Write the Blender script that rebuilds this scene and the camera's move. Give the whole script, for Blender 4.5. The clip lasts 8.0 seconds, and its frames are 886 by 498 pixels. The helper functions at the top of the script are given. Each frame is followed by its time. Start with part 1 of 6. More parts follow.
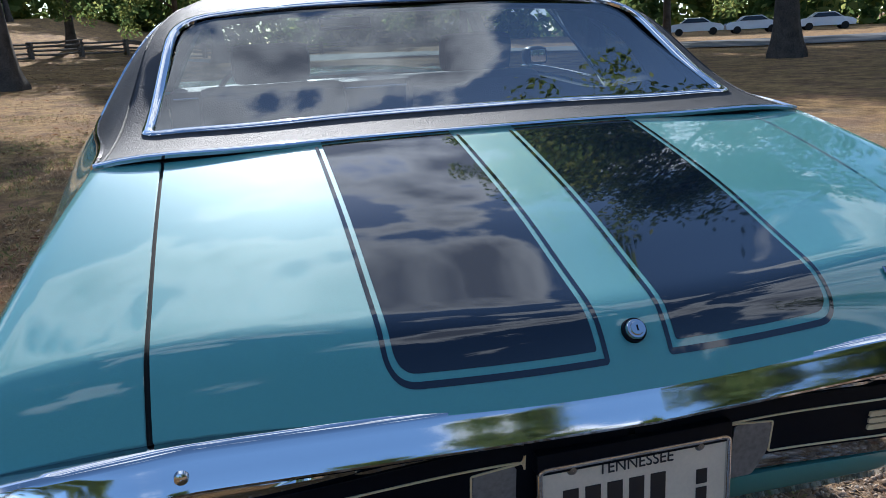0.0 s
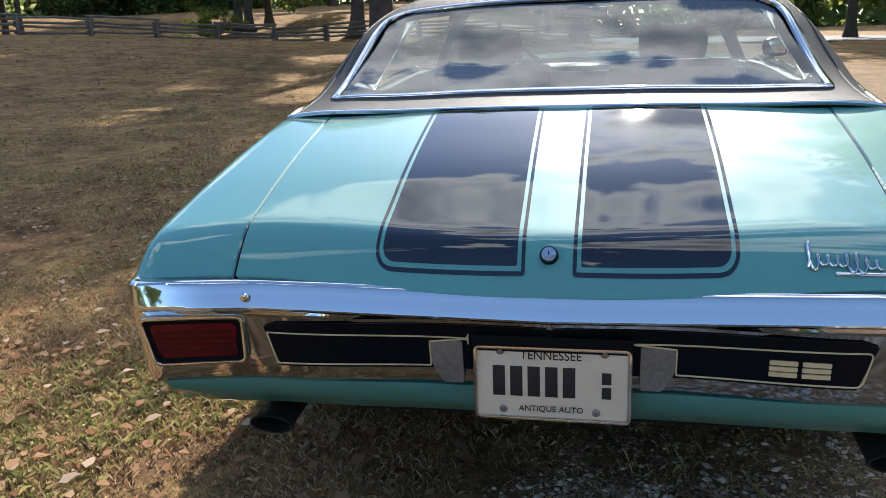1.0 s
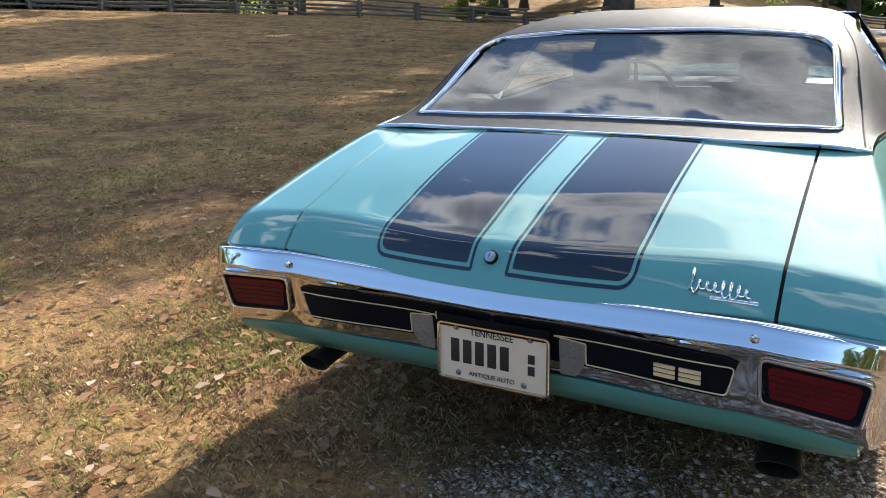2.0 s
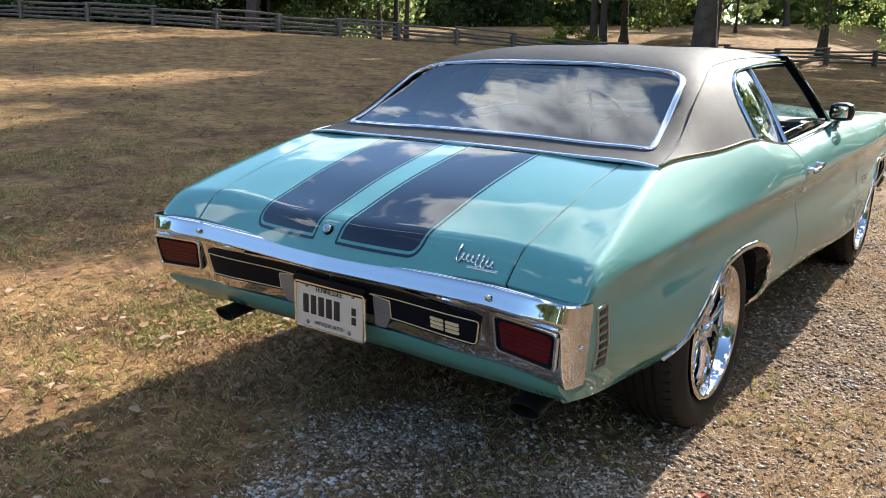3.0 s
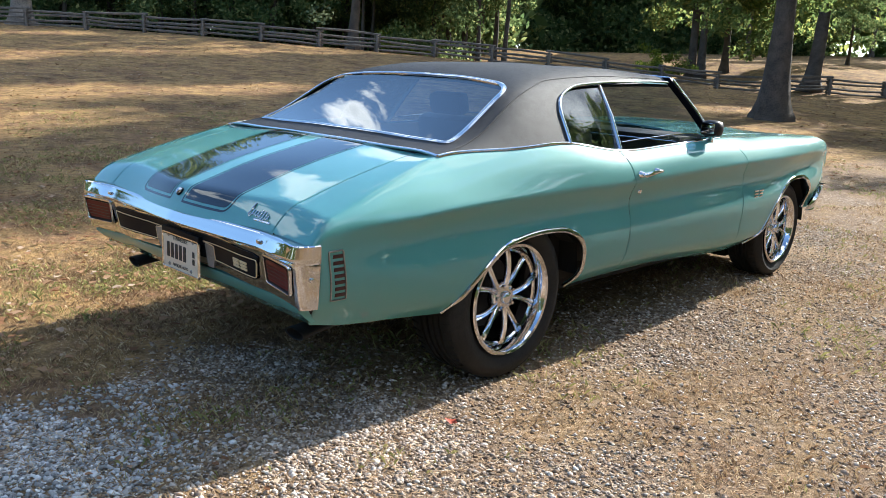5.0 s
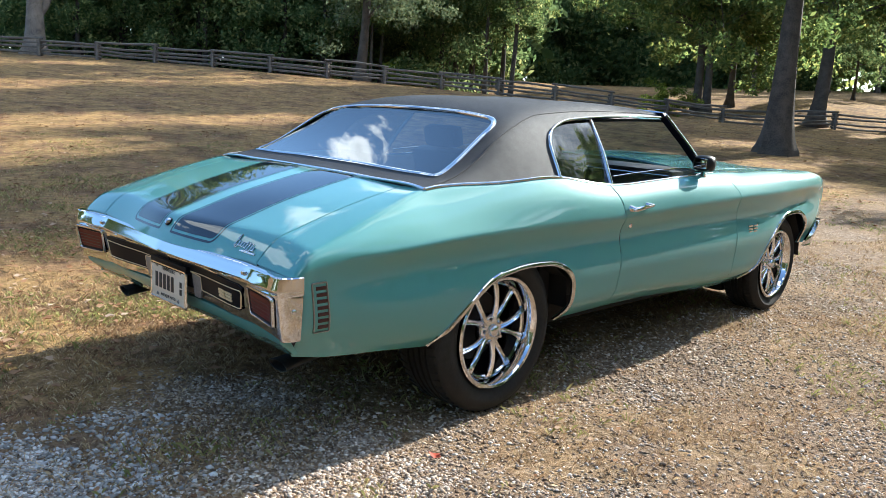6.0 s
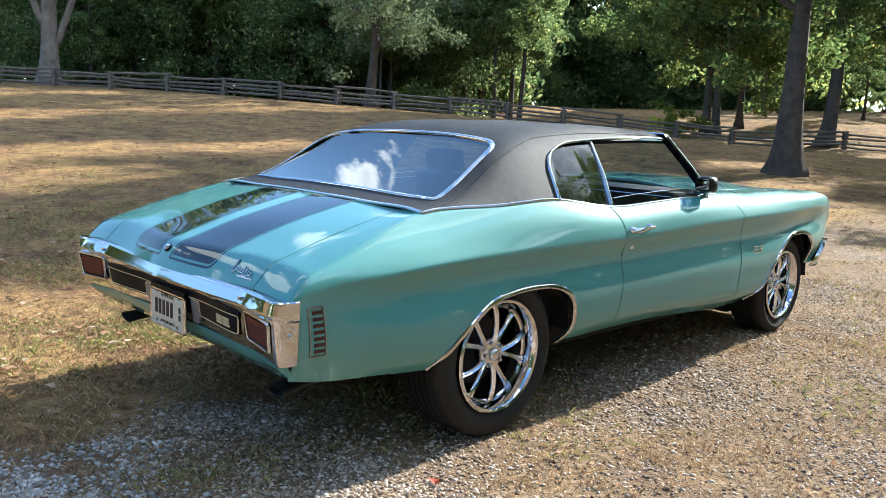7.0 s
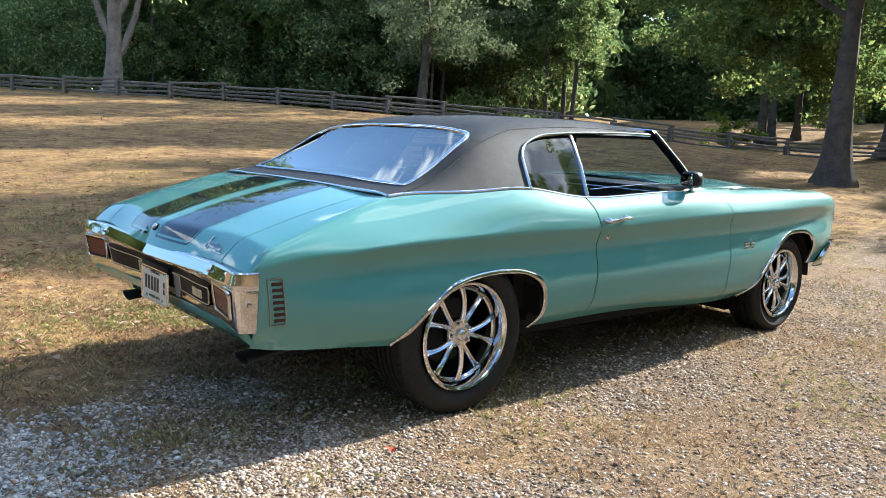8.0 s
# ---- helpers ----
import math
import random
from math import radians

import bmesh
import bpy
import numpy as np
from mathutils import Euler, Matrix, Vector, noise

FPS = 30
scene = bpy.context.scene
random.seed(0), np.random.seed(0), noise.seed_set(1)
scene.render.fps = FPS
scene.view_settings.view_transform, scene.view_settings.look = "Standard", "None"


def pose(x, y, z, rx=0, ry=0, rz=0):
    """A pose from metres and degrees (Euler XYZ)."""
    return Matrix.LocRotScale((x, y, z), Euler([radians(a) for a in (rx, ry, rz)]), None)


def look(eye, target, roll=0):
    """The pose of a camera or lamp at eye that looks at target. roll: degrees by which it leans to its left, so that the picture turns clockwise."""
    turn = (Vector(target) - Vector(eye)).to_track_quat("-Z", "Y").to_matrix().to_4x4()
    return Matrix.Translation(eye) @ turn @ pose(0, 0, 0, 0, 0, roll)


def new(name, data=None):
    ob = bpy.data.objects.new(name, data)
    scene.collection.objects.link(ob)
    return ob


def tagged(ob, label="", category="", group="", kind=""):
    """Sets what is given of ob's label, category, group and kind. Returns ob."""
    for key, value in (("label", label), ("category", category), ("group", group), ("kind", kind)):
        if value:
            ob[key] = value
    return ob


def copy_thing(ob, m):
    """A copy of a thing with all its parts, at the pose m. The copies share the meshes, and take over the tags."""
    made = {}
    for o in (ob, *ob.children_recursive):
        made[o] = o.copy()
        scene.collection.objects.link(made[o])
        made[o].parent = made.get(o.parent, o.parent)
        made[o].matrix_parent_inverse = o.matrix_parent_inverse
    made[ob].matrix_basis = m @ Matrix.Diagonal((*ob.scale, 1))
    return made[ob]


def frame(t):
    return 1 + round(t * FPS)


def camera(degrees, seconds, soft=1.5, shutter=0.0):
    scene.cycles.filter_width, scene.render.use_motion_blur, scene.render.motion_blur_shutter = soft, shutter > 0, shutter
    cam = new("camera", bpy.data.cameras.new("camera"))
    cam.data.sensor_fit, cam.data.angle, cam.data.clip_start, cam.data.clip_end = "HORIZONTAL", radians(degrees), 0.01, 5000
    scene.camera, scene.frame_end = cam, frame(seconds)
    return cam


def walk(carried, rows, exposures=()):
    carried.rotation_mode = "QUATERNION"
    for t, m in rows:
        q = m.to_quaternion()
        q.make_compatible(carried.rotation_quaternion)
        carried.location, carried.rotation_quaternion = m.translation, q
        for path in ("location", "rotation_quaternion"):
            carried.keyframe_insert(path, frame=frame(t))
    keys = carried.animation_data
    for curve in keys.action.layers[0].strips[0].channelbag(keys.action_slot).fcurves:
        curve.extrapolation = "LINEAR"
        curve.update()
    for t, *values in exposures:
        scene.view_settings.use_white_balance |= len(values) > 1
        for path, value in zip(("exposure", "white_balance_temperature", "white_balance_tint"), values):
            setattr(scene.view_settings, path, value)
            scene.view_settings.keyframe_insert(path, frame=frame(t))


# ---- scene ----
# ---- camera and walk ----
cam = camera(57.9, 8.0, soft=0.65)
PATH = [
    (0, (-0.493, -0.832, 1.185), (-0.032, 1.045, 0.672), -3.1),
    (0.5, (-0.241, -1.171, 1.186), (-0.233, 0.760, 0.667), -2.1),
    (1, (0.094, -1.341, 1.187), (-0.292, 0.552, 0.670), -2.2),
    (1.2, (0.241, -1.375, 1.228), (-0.309, 0.477, 0.711), -3.1),
    (2.3, (1.051, -1.588, 1.323), (0.049, 0.057, 0.783), 0.1),
    (2.5, (1.247, -1.591, 1.315), (0.213, 0.04, 0.796), 0.5),
    (3, (1.7, -1.615, 1.315), (0.551, -0.049, 0.839), 1.3),
    (3.5, (2.116, -1.619, 1.341), (0.928, -0.08, 0.872), 1.8),
    (4, (2.511, -1.528, 1.291), (1.306, 0.001, 0.83), 2.2),
    (4.5, (2.808, -1.508, 1.284), (1.524, -0.041, 0.834), 2.9),
    (4.7, (2.89, -1.48, 1.308), (1.559, -0.059, 0.851), 3.2),
    (5.8, (3.018, -1.394, 1.303), (1.645, 0.013, 0.931), 3.5),
    (6, (3.025, -1.388, 1.321), (1.646, 0.015, 0.961), 3.5),
    (6.5, (3.039, -1.365, 1.32), (1.644, 0.033, 1.005), 3.2),
    (7, (3.058, -1.346, 1.319), (1.649, 0.042, 1.017), 2.8),
    (7.5, (3.144, -1.262, 1.312), (1.706, 0.096, 1.013), 2.2),
    (8, (3.447, -1.192, 1.244), (1.943, 0.096, 0.963), 3.1),
]
walk(cam, [(t, look(eye, target, roll)) for t, eye, target, roll in PATH], [(0.0, 0.70, 5380, 9), (1.0, 1.27, 5980, 8), (2.5, 1.42, 6120, 8), (3.5, 1.43, 5800, 6), (4.5, 1.42, 5720, 5), (7.0, 1.59, 5580, 2), (8.0, 1.61, 5620, 3)])

# ---- world, sun ----
SUN_AZ, SUN_EL = 3.0, 29.5          # degrees right of +y, degrees up
sun_way = Vector((math.sin(radians(SUN_AZ)) * math.cos(radians(SUN_EL)), math.cos(radians(SUN_AZ)) * math.cos(radians(SUN_EL)), math.sin(radians(SUN_EL))))
world = bpy.data.worlds.new("sky")
scene.world = world
world.use_nodes = True
wn, wl = world.node_tree.nodes, world.node_tree.links
wn.clear()
w_out, w_bg, w_sky = wn.new("ShaderNodeOutputWorld"), wn.new("ShaderNodeBackground"), wn.new("ShaderNodeTexSky")
w_sky.sky_type, w_sky.sun_disc = "NISHITA", False
w_sky.sun_elevation, w_sky.sun_rotation = radians(SUN_EL), radians(SUN_AZ)
w_sky.air_density, w_sky.dust_density, w_sky.ozone_density = 1.0, 0.4, 2.0
w_bg.inputs["Strength"].default_value = 0.13
# broken cumulus over the blue
w_co, w_map, w_noise, w_ramp, w_mix = wn.new("ShaderNodeTexCoord"), wn.new("ShaderNodeMapping"), wn.new("ShaderNodeTexNoise"), wn.new("ShaderNodeValToRGB"), wn.new("ShaderNodeMix")
w_map.inputs["Scale"].default_value = (1.6, 1.6, 3.4)
w_map.inputs["Location"].default_value = (0.35, 0.1, 0.0)
w_noise.inputs["Scale"].default_value, w_noise.inputs["Detail"].default_value, w_noise.inputs["Roughness"].default_value = 1.7, 9.0, 0.56
w_ramp.color_ramp.elements[0].position, w_ramp.color_ramp.elements[1].position = 0.552, 0.588
w_mix.data_type = "RGBA"
w_tone = wn.new("ShaderNodeValToRGB")       # bright rims, greyer hearts
w_tone.color_ramp.elements[0].position, w_tone.color_ramp.elements[0].color = 0.57, (1.0, 0.98, 0.95, 1)
w_tone.color_ramp.elements[1].position, w_tone.color_ramp.elements[1].color = 0.68, (0.30, 0.31, 0.35, 1)
w_gain = wn.new("ShaderNodeVectorMath")
w_gain.operation, w_gain.inputs["Scale"].default_value = "SCALE", 9.5

wl.new(w_tone.outputs["Color"], w_gain.inputs[0])
wl.new(w_gain.outputs["Vector"], w_mix.inputs["B"])
wl.new(w_co.outputs["Generated"], w_map.inputs["Vector"])
wl.new(w_map.outputs["Vector"], w_noise.inputs["Vector"])
w_sep, w_lean, w_sum = wn.new("ShaderNodeSeparateXYZ"), wn.new("ShaderNodeMath"), wn.new("ShaderNodeMath")   # the cloud bank thins out towards the rear
w_lean.operation, w_lean.inputs[1].default_value, w_sum.operation = "MULTIPLY", 0.07, "ADD"
wl.new(w_co.outputs["Generated"], w_sep.inputs["Vector"])
wl.new(w_sep.outputs["Y"], w_lean.inputs[0])
wl.new(w_noise.outputs["Fac"], w_sum.inputs[0])
wl.new(w_lean.outputs["Value"], w_sum.inputs[1])
w_side, w_all = wn.new("ShaderNodeMath"), wn.new("ShaderNodeMath")      # and towards the left
w_side.operation, w_side.inputs[1].default_value, w_all.operation = "MULTIPLY", 0.06, "ADD"
wl.new(w_sep.outputs["X"], w_side.inputs[0])
wl.new(w_sum.outputs["Value"], w_all.inputs[0])
wl.new(w_side.outputs["Value"], w_all.inputs[1])
wl.new(w_all.outputs["Value"], w_ramp.inputs["Fac"])
wl.new(w_ramp.outputs["Color"], w_mix.inputs["Factor"])
wl.new(w_all.outputs["Value"], w_tone.inputs["Fac"])
wl.new(w_sky.outputs["Color"], w_mix.inputs["A"])
wl.new(w_mix.outputs["Result"], w_bg.inputs["Color"])
wl.new(w_bg.outputs["Background"], w_out.inputs["Surface"])
sun = new("sun", bpy.data.lights.new("sun", "SUN"))
sun.data.energy, sun.data.angle, sun.data.color = 5.0, radians(0.6), (1.0, 0.88, 0.74)
sun.rotation_euler = sun_way.to_track_quat("Z", "Y").to_euler()

# ---- materials ----
def material(name, colour=(0.5, 0.5, 0.5), rough=0.5, metal=0.0, coat=0.0, vary=0.0, scale=8.0, bump=0.0, bump_scale=60.0, colour2=None, coat_rough=0.03, spec=0.5):
    """A principled material whose colour wanders between two tones at two scales, with a fine relief."""
    m = bpy.data.materials.new(name)
    m.use_nodes = True
    n, l = m.node_tree.nodes, m.node_tree.links
    b = n["Principled BSDF"]
    b.inputs["Base Color"].default_value = (*colour, 1)
    b.inputs["Roughness"].default_value, b.inputs["Metallic"].default_value = rough, metal
    b.inputs["Coat Weight"].default_value, b.inputs["Coat Roughness"].default_value = coat, coat_rough
    b.inputs["Specular IOR Level"].default_value = spec
    co = n.new("ShaderNodeTexCoord")
    if vary or colour2:
        big, small, add, mix = n.new("ShaderNodeTexNoise"), n.new("ShaderNodeTexNoise"), n.new("ShaderNodeMath"), n.new("ShaderNodeMix")
        big.inputs["Scale"].default_value, small.inputs["Scale"].default_value = scale, scale * 9
        big.inputs["Detail"].default_value = small.inputs["Detail"].default_value = 4
        add.operation = "ADD"
        mapr = n.new("ShaderNodeMapRange")
        mapr.inputs["From Min"].default_value, mapr.inputs["From Max"].default_value = 0.75, 1.25
        mix.data_type = "RGBA"
        c2 = colour2 or tuple(c * (1 - vary) for c in colour)
        mix.inputs["A"].default_value, mix.inputs["B"].default_value = (*colour, 1), (*c2, 1)
        for t in (big, small):
            l.new(co.outputs["Object"], t.inputs["Vector"])
        l.new(big.outputs["Fac"], add.inputs[0])
        l.new(small.outputs["Fac"], add.inputs[1])
        l.new(add.outputs["Value"], mapr.inputs["Value"])
        l.new(mapr.outputs["Result"], mix.inputs["Factor"])
        l.new(mix.outputs["Result"], b.inputs["Base Color"])
    if bump:
        t, bm_ = n.new("ShaderNodeTexNoise"), n.new("ShaderNodeBump")
        t.inputs["Scale"].default_value, t.inputs["Detail"].default_value = bump_scale, 5
        bm_.inputs["Strength"].default_value, bm_.inputs["Distance"].default_value = bump, 0.01
        l.new(co.outputs["Object"], t.inputs["Vector"])
        l.new(t.outputs["Fac"], bm_.inputs["Height"])
        l.new(bm_.outputs["Normal"], b.inputs["Normal"])
    return m


def metallic_paint(name, colour, flake, spec=0.2):
    """Car paint: a flake layer under a clear coat, very slightly dusty."""
    m = material(name, colour, 0.62 if spec else 0.5, 0.08 if spec else 0.0, 1.0, coat_rough=0.01, spec=spec)
    n, l = m.node_tree.nodes, m.node_tree.links
    b = n["Principled BSDF"]
    co, v, mix, dust, mr = n.new("ShaderNodeTexCoord"), n.new("ShaderNodeTexVoronoi"), n.new("ShaderNodeMix"), n.new("ShaderNodeTexNoise"), n.new("ShaderNodeMapRange")
    v.inputs["Scale"].default_value = 1600
    mix.data_type = "RGBA"
    mix.inputs["A"].default_value, mix.inputs["B"].default_value = (*colour, 1), (*flake, 1)
    sep = n.new("ShaderNodeSeparateColor")
    l.new(co.outputs["Object"], v.inputs["Vector"])
    l.new(v.outputs["Color"], sep.inputs["Color"])
    l.new(sep.outputs["Red"], mix.inputs["Factor"])
    l.new(mix.outputs["Result"], b.inputs["Base Color"])
    b.inputs["Coat IOR"].default_value = 1.62
    dust.inputs["Scale"].default_value, dust.inputs["Detail"].default_value = 3.0, 6
    mr.inputs["To Min"].default_value, mr.inputs["To Max"].default_value = 0.015, 0.045
    l.new(co.outputs["Object"], dust.inputs["Vector"])
    l.new(dust.outputs["Fac"], mr.inputs["Value"])
    l.new(mr.outputs["Result"], b.inputs["Coat Roughness"])
    return m


def glass(name, tint, rough=0.0, gain=1.9):
    m = bpy.data.materials.new(name)
    m.use_nodes = True
    n, l = m.node_tree.nodes, m.node_tree.links
    n.clear()
    out, mix, tr, gl, fr = n.new("ShaderNodeOutputMaterial"), n.new("ShaderNodeMixShader"), n.new("ShaderNodeBsdfTransparent"), n.new("ShaderNodeBsdfGlossy"), n.new("ShaderNodeLayerWeight")
    tr.inputs["Color"].default_value = (*tint, 1)
    gl.inputs["Roughness"].default_value = rough
    power, share = n.new("ShaderNodeMath"), n.new("ShaderNodeMath")
    fr.inputs["Blend"].default_value = 0.5
    power.operation, power.inputs[1].default_value = "POWER", 5.0
    share.operation, share.inputs[1].default_value, share.inputs[2].default_value = "MULTIPLY_ADD", 0.957, 0.043
    l.new(fr.outputs["Facing"], power.inputs[0])
    l.new(power.outputs["Value"], share.inputs[0])
    k = n.new("ShaderNodeMath")
    k.operation, k.use_clamp = "MULTIPLY", True
    k.inputs[1].default_value = gain
    l.new(share.outputs["Value"], k.inputs[0])
    l.new(k.outputs["Value"], mix.inputs["Fac"])
    l.new(tr.outputs["BSDF"], mix.inputs[1])
    l.new(gl.outputs["BSDF"], mix.inputs[2])
    l.new(mix.outputs["Shader"], out.inputs["Surface"])
    return m


PAINT = metallic_paint("turquoise_metallic", (0.076, 0.244, 0.234), (0.092, 0.294, 0.280))
STRIPE = metallic_paint("midnight_stripe", (0.003, 0.006, 0.014), (0.005, 0.009, 0.018), 0.0)
VINYL = material("black_vinyl", (0.038, 0.039, 0.043), 0.62, spec=0.18, bump=0.35, bump_scale=260, vary=0.3, scale=3)
CHROME = material("chrome", (0.58, 0.58, 0.59), 0.05, 1.0, bump=0.015, bump_scale=5)
WHEEL_CHROME = material("polished_wheel", (0.62, 0.62, 0.64), 0.06, 1.0)
GAP = material("dark_cavity", (0.006, 0.006, 0.006), 0.9)
BLACK = material("black_insert", (0.004, 0.006, 0.011), 0.45, vary=0.2, spec=0.1)
RUBBER = material("tyre_rubber", (0.009, 0.009, 0.009), 0.66, vary=0.45, scale=6, bump=0.2, bump_scale=120, colour2=(0.017, 0.016, 0.0145), spec=0.3)
STEEL = material("dark_steel", (0.022, 0.021, 0.020), 0.6, 0.3, vary=0.4)
LENS = material("red_lens", (0.13, 0.004, 0.008), 0.3, spec=0.2, coat=0.12, vary=0.4, scale=20)
LENS_DARK = material("lens_rib", (0.03, 0.003, 0.004), 0.3)
VENT_RED = material("dark_red_slot", (0.050, 0.008, 0.009), 0.4, vary=0.5, scale=60)
CREAM = material("cream_enamel", (0.74, 0.60, 0.36), 0.35, vary=0.1)
SATIN_METAL = material("satin_metal", (0.32, 0.32, 0.32), 0.38, 1.0, vary=0.3, scale=12)
POCKET = material("cast_bracket", (0.30, 0.30, 0.305), 0.45, 0.5, vary=0.35, scale=14)
PLATE = material("plate_white", (0.74, 0.64, 0.50), 0.4, vary=0.08, scale=20)
INK = material("plate_ink", (0.015, 0.015, 0.018), 0.5)
UPHOL = material("black_upholstery", (0.018, 0.018, 0.02), 0.5, bump=0.2, bump_scale=180)
GLASS = glass("window_glass", (0.20, 0.25, 0.25), gain=2.6)
GLASS_REAR = glass("rear_glass", (0.36, 0.43, 0.44), gain=2.1)
GLASS_CLEAR = glass("clear_glass", (0.80, 0.86, 0.86), gain=1.0)
SATIN = material("satin_black", (0.010, 0.010, 0.011), 0.45, spec=0.25)
MIRROR = material("mirror_silver", (0.85, 0.85, 0.85), 0.02, 1.0)

# ---- building helpers ----
def link_mesh(name, me, mat, parent=None, label=""):
    ob = new(name, me)
    if mat:
        me.materials.append(mat)
    if parent:
        ob.parent = parent
    if label:
        ob["label"] = label
    return ob


def part(name, bm, mat, parent=None, label="", smooth=35):
    """Links a bmesh as one mesh object under a thing or a part."""
    bmesh.ops.recalc_face_normals(bm, faces=bm.faces)
    me = bpy.data.meshes.new(name)
    bm.to_mesh(me)
    bm.free()
    if smooth:
        me.shade_smooth()
        me.set_sharp_from_angle(angle=radians(smooth))
    return link_mesh(name, me, mat, parent, label)


def mesh_of(name, verts, faces, mat, parent=None, label="", smooth=True):
    me = bpy.data.meshes.new(name)
    me.from_pydata([tuple(map(float, v)) for v in verts], [], faces)
    if smooth:
        me.shade_smooth()
    return link_mesh(name, me, mat, parent, label)


def empty(name, x=0, y=0, z=0):
    ob = new(name)
    ob.location = (x, y, z)
    ob.empty_display_size = 0.1
    return ob


def box(bm, x0, x1, y0, y1, z0, z1, bevel=0.0, m=None):
    g = bmesh.ops.create_cube(bm, size=1)["verts"]
    bmesh.ops.transform(bm, verts=g, matrix=Matrix.LocRotScale(((x0 + x1) / 2, (y0 + y1) / 2, (z0 + z1) / 2), None, (x1 - x0, y1 - y0, z1 - z0)))
    if bevel:
        es = list({e for v in g for e in v.link_edges})
        g = list({v for f in bmesh.ops.bevel(bm, geom=es, offset=bevel, segments=2, affect="EDGES", profile=0.6)["faces"] for v in f.verts} | {v for v in g if v.is_valid})
    if m is not None:
        bmesh.ops.transform(bm, verts=g, matrix=m)
    return g


def spin(bm, profile, n, axis="x", m=None):
    """Turns a profile of (radius, along) about the axis into rings."""
    rings = []
    for k in range(n):
        a = 2 * math.pi * k / n
        rings.append([bm.verts.new((h, r * math.cos(a), r * math.sin(a)) if axis == "x" else (r * math.cos(a), r * math.sin(a), h)) for r, h in profile])
    for k in range(n):
        a, b = rings[k], rings[(k + 1) % n]
        for j in range(len(profile) - 1):
            bm.faces.new((a[j], a[j + 1], b[j + 1], b[j]))
    if m is not None:
        bmesh.ops.transform(bm, verts=[v for r in rings for v in r], matrix=m)
    return rings


def tube(bm, pts, radius, sides=8, cap=True):
    """A round bar along points; radius may be one number or one for each point."""
    pts = [Vector(p) for p in pts]
    rad = [float(r) for r in (radius if isinstance(radius, (list, tuple)) else [radius] * len(pts))]
    up, rings = None, []
    for i, p in enumerate(pts):
        d = (pts[min(i + 1, len(pts) - 1)] - pts[max(i - 1, 0)]).normalized()
        if up is None:
            up = Vector((0, 0, 1)) if abs(d.z) < 0.9 else Vector((1, 0, 0))
        a = (up - d * up.dot(d)).normalized()
        up, b = a, d.cross(a)
        rings.append([bm.verts.new(p + rad[i] * (math.cos(2 * math.pi * k / sides) * a + math.sin(2 * math.pi * k / sides) * b)) for k in range(sides)])
    for r, s in zip(rings, rings[1:]):
        for k in range(sides):
            bm.faces.new((r[k], r[(k + 1) % sides], s[(k + 1) % sides], s[k]))
    if cap:
        bm.faces.new(rings[0][::-1])
        bm.faces.new(rings[-1])
    return rings


def moulding(bm, pts, normals, width, height, closed=False, inset=0.004):
    """A half-round strip that lies on a surface along points."""
    n = len(pts)
    pts, normals = [Vector(p) for p in pts], [Vector(q).normalized() for q in normals]
    rings = []
    for i, p in enumerate(pts):
        a, b = (pts[i - 1], pts[(i + 1) % n]) if closed else (pts[max(i - 1, 0)], pts[min(i + 1, n - 1)])
        side = (b - a).normalized().cross(normals[i]).normalized()
        rings.append([bm.verts.new(p + side * (width / 2 * c) + normals[i] * (height * s - inset * (s == 0))) for c, s in ((1, 0), (0.95, 0.45), (0.6, 0.9), (0, 1), (-0.6, 0.9), (-0.95, 0.45), (-1, 0))])
    for i in range(n if closed else n - 1):
        r, s = rings[i], rings[(i + 1) % n]
        for k in range(6):
            bm.faces.new((r[k], r[k + 1], s[k + 1], s[k]))
    if not closed:
        bm.faces.new(rings[0])
        bm.faces.new(rings[-1][::-1])


def spline(xs, ys, q):
    """A natural cubic through (xs, ys), at q."""
    xs, ys, q = np.asarray(xs, float), np.asarray(ys, float), np.asarray(q, float)
    n, h = len(xs), np.diff(xs)
    a, r = np.zeros((n, n)), np.zeros(n)
    a[0, 0] = a[-1, -1] = 1
    for i in range(1, n - 1):
        a[i, i - 1 : i + 2] = h[i - 1], 2 * (h[i - 1] + h[i]), h[i]
        r[i] = 6 * ((ys[i + 1] - ys[i]) / h[i] - (ys[i] - ys[i - 1]) / h[i - 1])
    m = np.linalg.solve(a, r)
    q = np.clip(q, xs[0], xs[-1])
    i = np.clip(np.searchsorted(xs, q) - 1, 0, n - 2)
    d, e = xs[i + 1] - q, q - xs[i]
    return (m[i] * d**3 + m[i + 1] * e**3) / (6 * h[i]) + (ys[i] / h[i] - m[i] * h[i] / 6) * d + (ys[i + 1] / h[i] - m[i + 1] * h[i] / 6) * e


def rounded(corners, radii, steps=7):
    """A closed outline with rounded corners, in 2D."""
    out, n = [], len(corners)
    for i, c in enumerate(corners):
        c, a, b = np.array(c, float), np.array(corners[i - 1], float), np.array(corners[(i + 1) % n], float)
        r = radii[i] if isinstance(radii, (list, tuple)) else radii
        u, v = (a - c) / np.linalg.norm(a - c), (b - c) / np.linalg.norm(b - c)
        p, q = c + u * r, c + v * r
        for k in range(steps + 1):
            t = k / steps
            out.append((1 - t) ** 2 * p + 2 * t * (1 - t) * c + t * t * q)
    return np.array(out)


